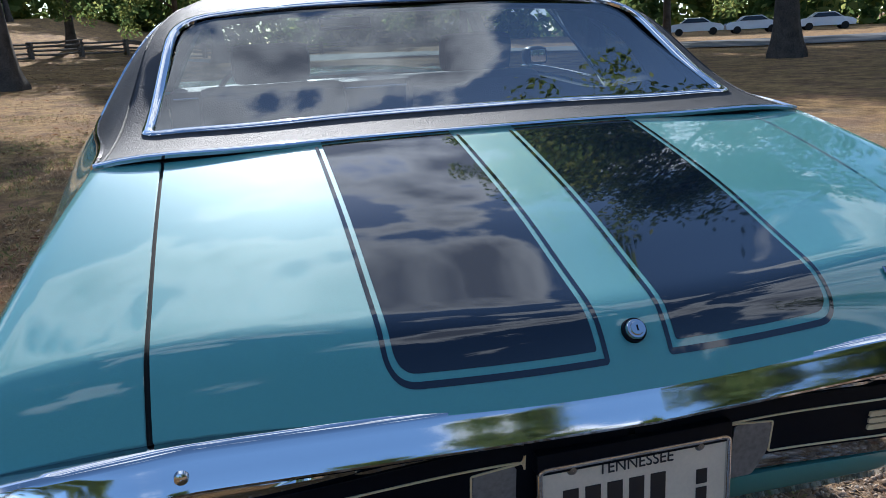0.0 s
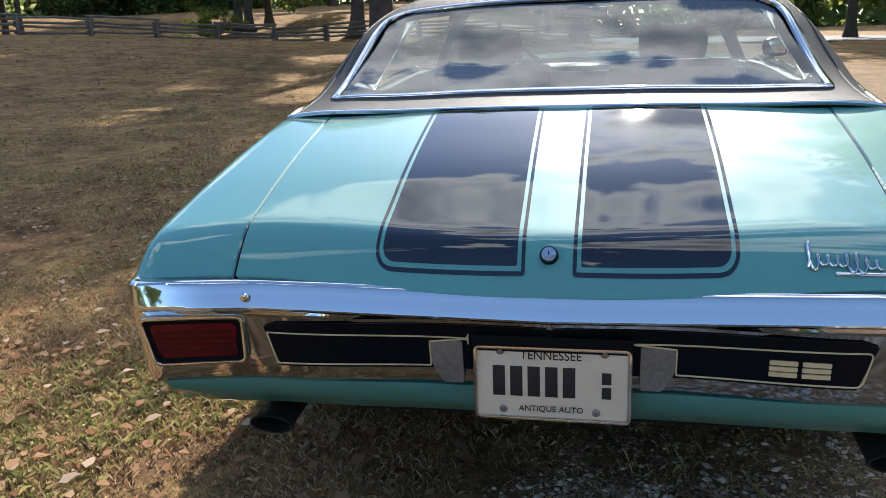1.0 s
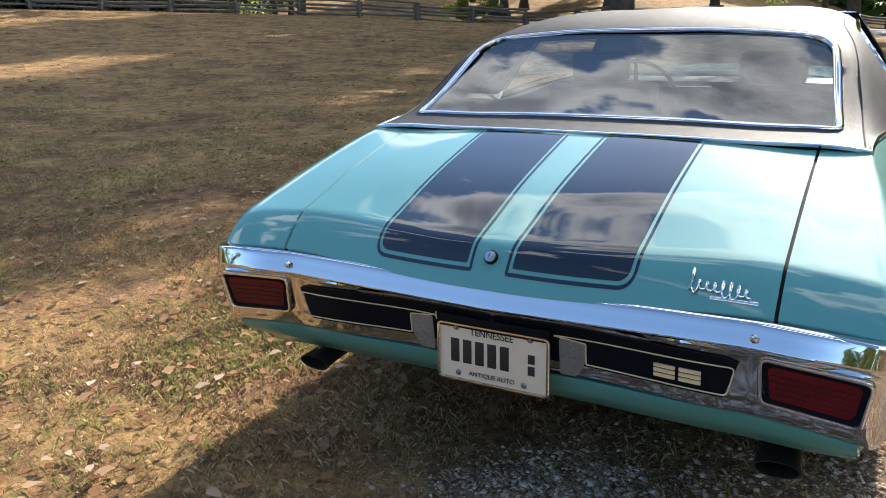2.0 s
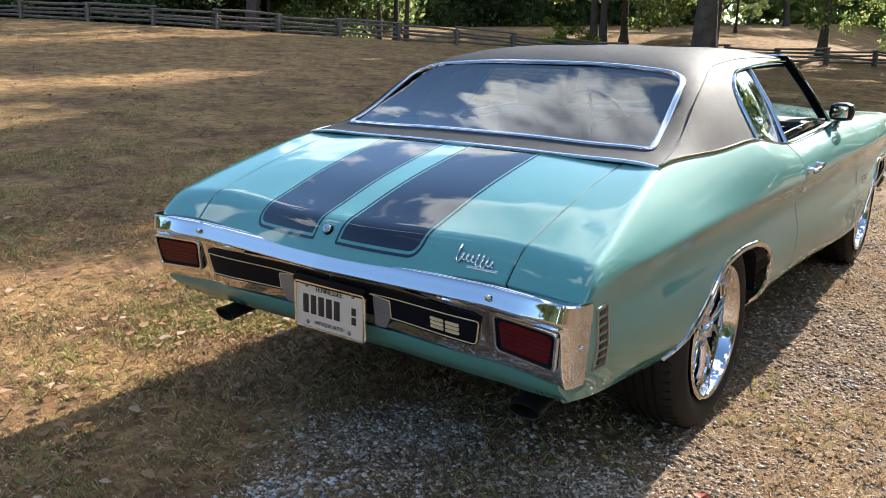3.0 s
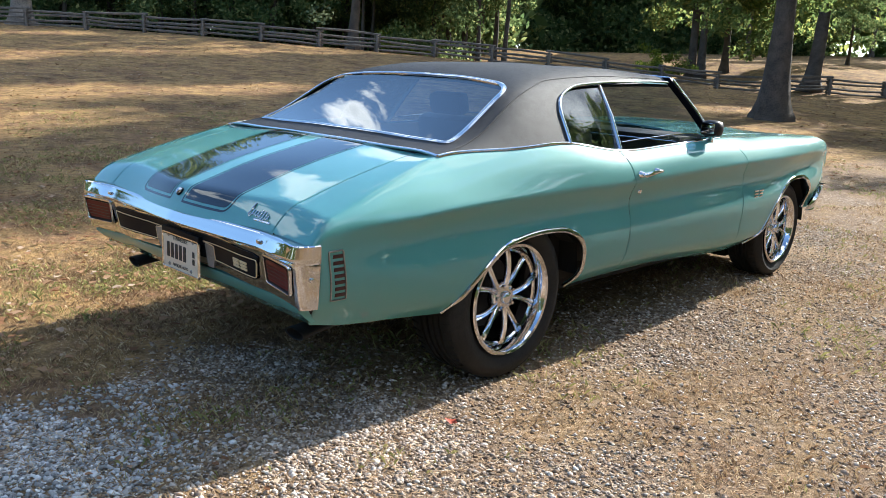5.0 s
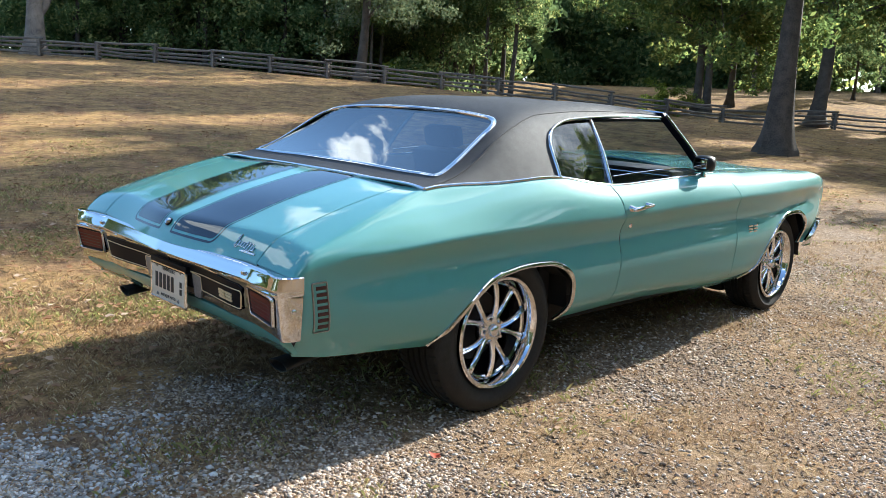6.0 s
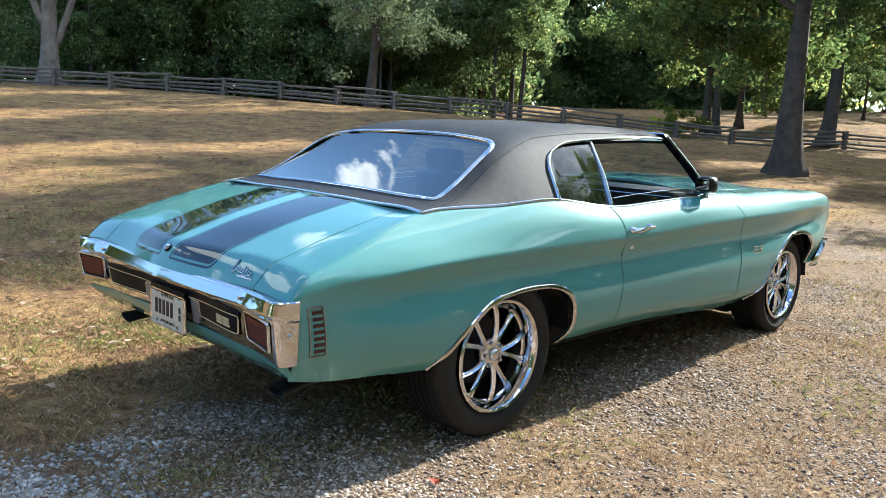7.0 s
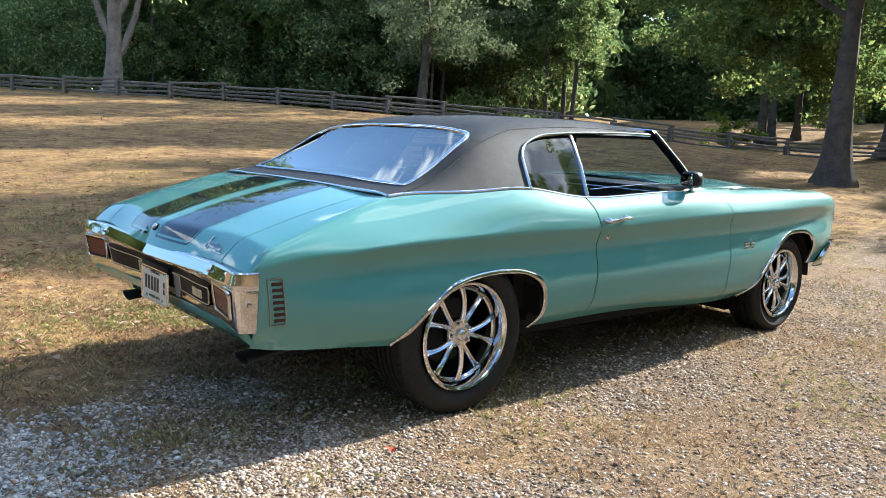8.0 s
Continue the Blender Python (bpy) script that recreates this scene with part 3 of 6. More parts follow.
bm = bmesh.new()
moulding(bm, [roof_point(x, y) for x, y in BACKLIGHT], [roof_normal(x, y) for x, y in BACKLIGHT], 0.024, 0.008, True)
part("window_moulding", bm, CHROME, backlight, "bright rear-window moulding")
# sewn seams of the covering
for sgn in (1, -1):
    bm = bmesh.new()
    ys = np.linspace(0.80, 2.83, 60)
    tube(bm, [roof_point(sgn * float(np.interp(y, [0.80, 0.95, 1.1, 1.3, 1.42, 1.6, 2.0, 2.83], [0.752, 0.738, 0.722, 0.690, 0.668, 0.625, 0.600, 0.575])), y) for y in ys], 0.0035, 6)
    part("roof_seam", bm, VINYL, roof)
# headliner under the roof skin
sheet("headliner", [(rp, rn, [outside_glass, outside_side, 2.84 - rp[..., 1], rp[..., 1] - 1.0])], UPHOL, car, flange=0, lift=-0.03)
# bright strip between deck and vinyl
bm = bmesh.new()
moulding(bm, [(x, 0.787, roof_z(x, 0.79) + 0.001) for x in np.linspace(-0.765, 0.765, 33)], [(0, -0.3, 1)] * 33, 0.012, 0.006)
part("deck_moulding", bm, CHROME, car, "bright strip along the vinyl edge")
for sgn in (1, -1):
    bm = bmesh.new()
    ys = np.linspace(0.79, 1.56, 26)
    moulding(bm, [(sgn * rail(RIDGE, y)[0], y, rail(RIDGE, y)[1]) for y in ys], [(sgn * 0.8, 0, 0.6)] * 26, 0.014, 0.006)
    part("belt_moulding", bm, CHROME, car, "bright strip along the vinyl edge")
    # drip rail and window reveal
    bm = bmesh.new()
    pts, nrm = [], []
    for yy, zz in SIDE_OPEN:
        if zz > 1.0 and yy < 2.86:
            X, Z = roof_section(yy)
            w = len(X) // 2
            pts.append(Vector((sgn * float(np.interp(-zz, -Z[w:], X[w:])), yy, zz)))
            nrm.append(Vector((sgn * 0.85, 0, 0.5)))
    k = int(np.argmax([(b - a).length for a, b in zip(pts, pts[1:] + pts[:1])])) + 1
    pts = pts[k:] + pts[:k]
    moulding(bm, pts, nrm, 0.016, 0.010)
    part("drip_moulding", bm, CHROME, car, "bright drip rail")

# ---- rear bumper, lamps, plate ----
BUMP = [(0.0, 0.0735), (0.02, 0.0745), (0.15, 0.0805), (0.30, 0.0880), (0.45, 0.0955), (0.56, 0.1010), (0.59, 0.1020), (0.62, 0.1005), (0.70, 0.0885), (0.78, 0.0745), (0.822, 0.0650)]
CORNER = [(0.836, 0.0645), (0.848, 0.069), (0.858, 0.077), (0.865, 0.089), (0.870, 0.107), (0.874, 0.13), (0.875, 0.150)]


def bump_path():
    b = np.array(BUMP)
    x = np.concatenate([np.linspace(0, 0.822, 40), [c[0] for c in CORNER]])
    y = np.concatenate([np.interp(x[:40], b[:, 0], b[:, 1]), [c[1] for c in CORNER]])
    return np.stack([np.concatenate([-x[:0:-1], x]), np.concatenate([y[:0:-1], y])], -1)


def bump_frame():
    p = bump_path()
    t = np.gradient(p, axis=0)
    n = np.stack([t[:, 1], -t[:, 0]], -1)
    return p, n / np.linalg.norm(n, axis=1, keepdims=True)


def recess(x):
    """How far the face below the bar lies behind it."""
    k = min(1.0, max(0.0, (abs(x) - 0.12) / 0.46))
    return 0.026 * (1 - k * k * (3 - 2 * k))


def swell(x):
    """How far the face under the bar comes out again towards the lamps."""
    k = min(1.0, max(0.0, (abs(x) - 0.20) / 0.36))
    return 0.017 * k * k * (3 - 2 * k)


def bumper_strip(name, profile, mat, parent, label="", smooth=30, rise_end=0.0, tuck_in=0.004, face=1.0, reach=1.0):
    """A closed section of (outward, z) drawn along the bumper's plan; what lies below the bar steps back in the middle."""
    p, n = bump_frame()
    bm = bmesh.new()
    rings = []
    for (x, y), (nx, ny) in zip(p, n):
        if abs(x) > reach:
            continue
        e = min(1.0, max(0.0, (abs(x) - 0.822) / 0.048))
        g = min(1.0, max(0.0, (abs(x) - 0.66) / 0.19))
        f = (1 - 0.62 * g * g * (3 - 2 * g)) * (1 - 0.85 * e * e * (3 - 2 * e))      # the bar runs out flush round its ends
        end = min(1.0, max(0.0, (abs(x) - 0.60) / 0.27))
        ring = []
        for d, z in profile:
            if d < 0.004 and z < 0.655 and d > -0.06:
                d += swell(x) * face * (1 - e)
            d = d * f if d > 0 else max(d * (1 - (0.7 if face == 1 else 0.3) * e) if z < 0.65 else d, -0.075 * (1 + 0.5 * (face < 1)) + 0.03 * e)
            tuck = tuck_in * end * min(1.0, max(0.0, (0.135 - y) / 0.06)) * min(1.4, max(0.0, (0.66 - z) / 0.17))     # the ends lean in towards the foot
            ring.append(bm.verts.new((x + nx * d - math.copysign(tuck, x), y + ny * d + recess(x) * min(1, max(0, (0.664 - z) / 0.02)), z + rise_end * end * end * max(0, 0.4925 - z))))
        rings.append(ring)
    m = len(profile)
    for a, b in zip(rings, rings[1:]):
        for j in range(m):
            bm.faces.new((a[j], a[(j + 1) % m], b[(j + 1) % m], b[j]))
    bm.faces.new(rings[0])
    bm.faces.new(rings[-1])
    return part(name, bm, mat, parent, label, smooth)


bumper = bumper_strip("rear_bumper", [(-0.068, 0.715), (-0.045, 0.7165), (-0.014, 0.7215), (-0.004, 0.7205), (0.002, 0.7165), (0.0050, 0.7120), (0.0095, 0.7035), (0.0170, 0.6895), (0.0245, 0.6765), (0.0265, 0.6725), (0.0258, 0.6690), (0.0205, 0.6645), (0.006, 0.6600), (-0.004, 0.6540), (-0.008, 0.6450), (-0.0265, 0.560), (-0.0355, 0.520), (-0.041, 0.502), (-0.050, 0.494), (-0.070, 0.494), (-0.070, 0.70)], CHROME, car, "chromed rear bumper")


def bump_y(x):
    p, _ = bump_frame()
    k = np.abs(p[:, 0]) < 0.825
    return float(np.interp(x, p[k, 0], p[k, 1])) + recess(x)


LEAN = 0.14           # the face under the bar leans in towards its foot


def face_y(x, z):
    """The face under the bar at a width and a height."""
    return bump_y(x) - swell(x) + 0.009 + LEAN * (0.645 - z)


def slab(outline, proud, thick, bm):
    """The same, with a filled face built of columns, so that it bends with the bumper."""
    o = np.array(outline)
    xs = np.linspace(o[:, 0].min() + 1e-4, o[:, 0].max() - 1e-4, 22)
    cols = []
    for x in xs:
        zs = []
        for a, b in zip(o, np.roll(o, -1, 0)):
            if (a[0] - x) * (b[0] - x) < 0:
                zs.append(a[1] + (b[1] - a[1]) * (x - a[0]) / (b[0] - a[0]))
        cols.append((x, min(zs), max(zs)))
    rows = [[bm.verts.new((x, face_y(x, z) - q, z)) for x, z in ((c[0], c[1]) for c in cols)] + [bm.verts.new((x, face_y(x, z) - q, z)) for x, z in ((c[0], c[2]) for c in cols[::-1])] for q in (proud, proud - thick)]
    n, h = len(rows[0]), len(xs)
    for k in range(n):
        bm.faces.new((rows[0][k], rows[0][(k + 1) % n], rows[1][(k + 1) % n], rows[1][k]))
    for k in range(h - 1):
        bm.faces.new((rows[0][k], rows[0][k + 1], rows[0][n - 2 - k], rows[0][n - 1 - k]))


def rim_of(outline, proud, width, height, bm):
    o = dense(outline, 0.02)
    moulding(bm, [(x, face_y(x, z) - proud, z) for x, z in o], [(0, -1, -0.1)] * len(o), width, height, True)


for sgn in (1, -1):
    S = lambda pts: [(sgn * x, z) for x, z in (pts if sgn > 0 else pts[::-1])]
    # dark insert with its bright outline
    out = rounded(S([(0.006, 0.538), (0.565, 0.538), (0.580, 0.636), (0.006, 0.636)]), [0.002, 0.015, 0.015, 0.002])
    bm = bmesh.new()
    slab(out, 0.004, 0.008, bm)
    insert = part("bumper_insert", bm, BLACK, car, "matt black bumper insert")
    bm = bmesh.new()
    rim_of(rounded(S([(0.238, 0.544), (0.558, 0.544), (0.572, 0.614), (0.160, 0.607), (0.160, 0.6055), (0.238, 0.598)]), [0.003, 0.012, 0.012, 0.0005, 0.0005, 0.003]), 0.005, 0.0030, 0.0015, bm)
    part("pinstripe", bm, CREAM, insert, "thin bright outline")
    # bracket beside the plate
    bm = bmesh.new()
    slab(rounded(S([(0.172, 0.506), (0.214, 0.506), (0.236, 0.548), (0.236, 0.598), (0.172, 0.602)]), 0.006), 0.006, 0.01, bm)
    part("plate_pocket", bm, POCKET, car, "grey cast bracket beside the plate")
    # tail lamp
    out = rounded(S([(0.626, 0.545), (0.816, 0.541), (0.830, 0.648), (0.620, 0.648)]), 0.018)
    bm = bmesh.new()
    rim_of(out, 0.002, 0.011, 0.007, bm)
    lamp = part("tail_lamp", bm, CHROME, car, "rectangular red tail lamp in a bright bezel")
    bm = bmesh.new()
    slab(rounded(S([(0.630, 0.549), (0.813, 0.545), (0.826, 0.644), (0.624, 0.644)]), 0.016), 0.001, 0.006, bm)
    part("lamp_housing", bm, BLACK, lamp)
    bm = bmesh.new()
    slab(rounded(S([(0.641, 0.559), (0.801, 0.556), (0.814, 0.634), (0.636, 0.634)]), 0.012), 0.0035, 0.008, bm)
    part("lens", bm, LENS, lamp, "ribbed red lens")
    for z in (0.572, 0.586, 0.600, 0.614):
        bm = bmesh.new()
        tube(bm, [(sgn * x, face_y(x, z) - 0.0046, z) for x in np.linspace(0.641, 0.804, 7)], 0.0013, 5)
        part("lens_rib", bm, LENS_DARK, lamp)
    # bumper bolt
    bm = bmesh.new()
    spin(bm, [(0.001, -0.004), (0.005, -0.0038), (0.008, -0.002), (0.009, 0.004)], 14, "z", Matrix.Translation((sgn * 0.606, bump_y(0.606) - 0.0235, 0.692)) @ Matrix.Rotation(radians(-90), 4, "X") )
    part("bumper_bolt", bm, CHROME, car)
    bm = bmesh.new()
    spin(bm, [(0.001, 0.0035), (0.006, 0.003), (0.0085, 0.0015), (0.0095, -0.006)], 14, "x", Matrix.Translation((sgn * 0.8705, 0.118, 0.603)) @ Matrix.Diagonal((sgn, 1, 1, 1)))
    part("bumper_bolt", bm, CHROME, car)

# near-black filler added for the shadow gap between bumper and body
bumper_strip("bumper_seal", [(-0.074, 0.713), (-0.030, 0.713), (-0.030, 0.703), (-0.074, 0.703)], GAP, car)
# body-coloured valance below the bumper
bumper_strip("rear_valance", [(-0.058, 0.4935), (-0.040, 0.4925), (-0.042, 0.478), (-0.062, 0.447), (-0.090, 0.412), (-0.108, 0.412), (-0.075, 0.48)], PAINT, car, smooth=60, rise_end=0.4, tuck_in=0.014, face=0.3, reach=0.824)

# added black band: insert and bumper's underside shade over the plate's top
bm = bmesh.new()
box(bm, -0.148, 0.156, 0.0975, 0.122, 0.590, 0.622, 0.003)
part("plate_hood", bm, BLACK, car)
# number plate: frame, sheet, characters as bars, state name and type
PY = 0.101
bm = bmesh.new()
box(bm, -0.144, 0.152, PY, PY + 0.004, 0.450, 0.598, 0.0015)
plate = part("number_plate", bm, PLATE, car, "cream number plate in a bright frame")
bm = bmesh.new()
fr = dense(rounded([(-0.144, 0.450), (0.152, 0.450), (0.152, 0.598), (-0.144, 0.598)], 0.010), 0.03)
moulding(bm, [(x, PY, z) for x, z in fr], [(0, -1, 0)] * len(fr), 0.009, 0.005, True)
part("frame", bm, CHROME, plate, "bright plate frame")
for k in range(5):
    bm = bmesh.new()
    x = -0.098 + k * 0.034
    box(bm, x - 0.012, x + 0.012, PY - 0.0012, PY, 0.497, 0.560, 0.0005)
    part("character_bar", bm, INK, plate)
for z in (0.540, 0.510):
    bm = bmesh.new()
    box(bm, 0.100, 0.118, PY - 0.0012, PY, z - 0.012, z + 0.012, 0.0005)
    part("character_bar", bm, INK, plate)
for x, z in ((-0.09, 0.468), (0.09, 0.468), (-0.095, 0.590), (0.105, 0.590)):
    bm = bmesh.new()
    spin(bm, [(0.0005, -0.004), (0.005, -0.0035), (0.0085, 0.0)], 12, "z", Matrix.Translation((x, PY, z)) @ Matrix.Rotation(radians(-90), 4, "X"))
    part("plate_bolt", bm, SATIN_METAL, plate)


def lettering(name, text, size, mat, parent, m, depth=0.0006, width=1.0):
    cu = bpy.data.curves.new(name, "FONT")
    cu.body, cu.size, cu.extrude, cu.align_x, cu.align_y = text, size, depth, "CENTER", "CENTER"
    tmp = bpy.data.objects.new(name, cu)
    scene.collection.objects.link(tmp)
    me = bpy.data.meshes.new_from_object(tmp)
    bpy.data.objects.remove(tmp)
    me.transform(m @ Matrix.Diagonal((width, 1, 1, 1)))
    me.materials.clear()
    return link_mesh(name, me, mat, parent)


upright = Matrix.Rotation(radians(90), 4, "X")
lettering("state_name", "TENNESSEE", 0.026, INK, plate, Matrix.Translation((0.003, PY - 0.001, 0.583)) @ upright, width=0.9)
lettering("plate_type", "ANTIQUE AUTO", 0.017, INK, plate, Matrix.Translation((0.003, PY - 0.001, 0.471)) @ upright, width=1.0)

# badge on the insert: two plain blocks of bars
for x in (0.424, 0.480):
    for dz in (0.012, 0.0, -0.012):
        bm = bmesh.new()
        slab(rounded([(x - 0.024, 0.5705 + dz), (x + 0.024, 0.5705 + dz), (x + 0.024, 0.5795 + dz), (x - 0.024, 0.5795 + dz)], 0.0015), 0.0078, 0.0036, bm)
        part("badge_bar", bm, CREAM, car, "cream badge bar")
# lock of the trunk lid
bm = bmesh.new()
lm = Matrix.Translation((0.0, 0.105, 0.783)) @ Matrix.Rotation(radians(54), 4, "X")
spin(bm, [(0.0005, 0.012), (0.009, 0.012), (0.010, 0.009), (0.013, 0.009), (0.0145, 0.006), (0.0150, -0.006)], 24, "z", lm)
lock = part("trunk_lock", bm, CHROME, trunk_lid, "round chrome trunk lock")
bm = bmesh.new()
spin(bm, [(0.015, 0.0035), (0.0170, 0.003), (0.0178, -0.004)], 24, "z", lm)
part("lock_gasket", bm, BLACK, lock)
bm = bmesh.new()
box(bm, -0.001, 0.001, -0.004, 0.004, 0.0118, 0.0125, 0, lm)
part("key_slot", bm, BLACK, lock)

# racing stripes on the trunk lid: a broad band with a thin line round it; outlines in width and station
def deck_sheet(name, outline, mat, parent, label, lift):
    o = np.array(outline)
    xs, ss = np.linspace(o[:, 0].min() - 0.004, o[:, 0].max() + 0.004, 44), np.concatenate([np.linspace(0.050, 0.16, 26), np.linspace(0.17, 0.80, 40)])
    P = np.array([[deck_point(x, q) for x in xs] for q in ss])
    X, Q = np.meshgrid(xs, ss)
    sheet(name, [(P, normals_of(P), [inside(o, X, Q), 0.778 - P[..., 1]])], mat, parent, label, flange=0, lift=lift)


for sgn in (1, -1):
    S = lambda pts: [(sgn * x, y) for x, y in (pts if sgn > 0 else pts[::-1])]
    shape = lambda g: rounded(S([(0.044 + g, 0.068 + g), (0.344 - g, 0.064 + g), (0.352 - g, 0.95), (0.056 + g, 0.95)]), [0.003, 0.040 - g * 0.8, 0.003, 0.003] if sgn > 0 else [0.003, 0.003, 0.040 - g * 0.8, 0.003], 10)
    deck_sheet("stripe", dense(shape(0.015), 0.02), STRIPE, trunk_lid, "gloss midnight stripe", 0.0007)
    line = dense(shape(0.0035), 0.012)
    line = np.array([q for q in line if q[1] < 0.775])
    k = int(np.argmax(np.hypot(*(np.roll(line, -1, 0) - line).T))) + 1
    line = np.roll(line, -k, 0)
    t = np.gradient(line, axis=0)
    w = np.stack([-t[:, 1], t[:, 0]], -1) / np.linalg.norm(t, axis=1, keepdims=True) * 0.0034
    va, vb = [deck_point(*q) for q in line + w], [deck_point(*q) for q in line - w]
    up = np.array([0, -0.0004, 0.0008])
    mesh_of("stripe_line", [v + up for v in va + vb], [(i, i + 1, len(va) + i + 1, len(va) + i) for i in range(len(va) - 1)], STRIPE, trunk_lid)

# script badge on the trunk lid: one flowing plain line and an underline
def deck_up(x, z):
    """The place on the deck's rear slope at the width x and the height z."""
    q = np.linspace(0.05, 0.2, 60)
    pts = np.array([deck_point(x, v) for v in q])
    return Vector([float(np.interp(z, pts[:, 2], pts[:, k])) for k in range(3)])


bm = bmesh.new()
pts = []
for k in range(150):
    t = k / 149
    amp = 0.021 if t < 0.13 else (0.0075 if t < 0.52 else 0.0145 if t < 0.80 else 0.0065)
    x = 0.456 + 0.128 * t + 0.0052 * math.sin(t * 50 + 0.6)
    z = 0.772 - 0.010 * t + amp * math.sin(t * 50 - 1.0) + (0.005 if t < 0.13 else 0)
    pts.append(deck_up(x, z) + Vector((0, -0.003, 0.002)))
tube(bm, pts, 0.0023, 6)
script = part("script_badge", bm, CHROME, trunk_lid, "chrome script badge")
bm = bmesh.new()
moulding(bm, [deck_up(x, 0.750 - 0.01 * (x - 0.5)) for x in np.linspace(0.505, 0.602, 6)], [(0, -0.7, 0.7)] * 6, 0.009, 0.003)
part("badge_underline", bm, CHROME, script)

# ---- exhaust tips ----
for sgn, px, pz in ((1, 0.662, 0.352), (-1, -0.628, 0.357)):
    m = Matrix.Translation((px, 0.250, pz)) @ Matrix.Rotation(radians(sgn * 3), 4, "Z") @ Matrix.Rotation(radians(97), 4, "X") @ Matrix.Diagonal((1.16, 0.54, 1, 1))
    bm = bmesh.new()
    rings = spin(bm, [(0.040, -0.22), (0.042, 0.0), (0.044, 0.050), (0.0445, 0.056), (0.041, 0.056), (0.039, 0.045), (0.037, -0.2)], 28, "z", m)
    for r in rings:                                          # the mouth is cut on a slant
        for v in r[2:6]:
            v.co.y -= 0.22 * (v.co.z - pz)
    tip = part("exhaust_tip", bm, STEEL, car, "flattened oval exhaust tip")
    bm = bmesh.new()
    rings = spin(bm, [(0.0415, 0.050), (0.0455, 0.049), (0.0465, 0.054), (0.0450, 0.0585), (0.0415, 0.0575)], 28, "z", m)
    for r in rings:
        for v in r:
            v.co.y -= 0.22 * (v.co.z - pz)
    part("tip_lip", bm, STEEL, tip, "worn rolled lip")

# ---- side gills of the quarter panels ----
for sgn, qp in zip((1, -1), quarters):
    bm = bmesh.new()
    o = [(0.184, 0.692), (0.247, 0.692), (0.269, 0.513), (0.206, 0.513)]
    n0 = Vector((1, 0, 0))
    out = dense(rounded(o, 0.006), 0.02)
    pts = []
    for y, z in out:
        off = 0.072 * max(0, 1 - max(0, y - 0.12) / 0.66)
        pts.append(Vector((sgn * (side_x(y - off, z) + 0.001), y, z)))
    moulding(bm, pts, [(sgn, 0, 0)] * len(pts), 0.006, 0.004, True)
    gill = part("side_vent", bm, SATIN_METAL, qp, "framed vent with seven dark slots")
    for k in range(7):
        z = 0.672 - k * 0.0232
        y = 0.2255 + (0.690 - z) * 0.125
        bm = bmesh.new()
        xx = side_x(y - 0.06, z)
        box(bm, sgn * xx - 0.004, sgn * xx + 0.0025, y - 0.0245, y + 0.0245, z - 0.0064, z + 0.0064, 0.001)
        part("vent_slot", bm, VENT_RED, gill)

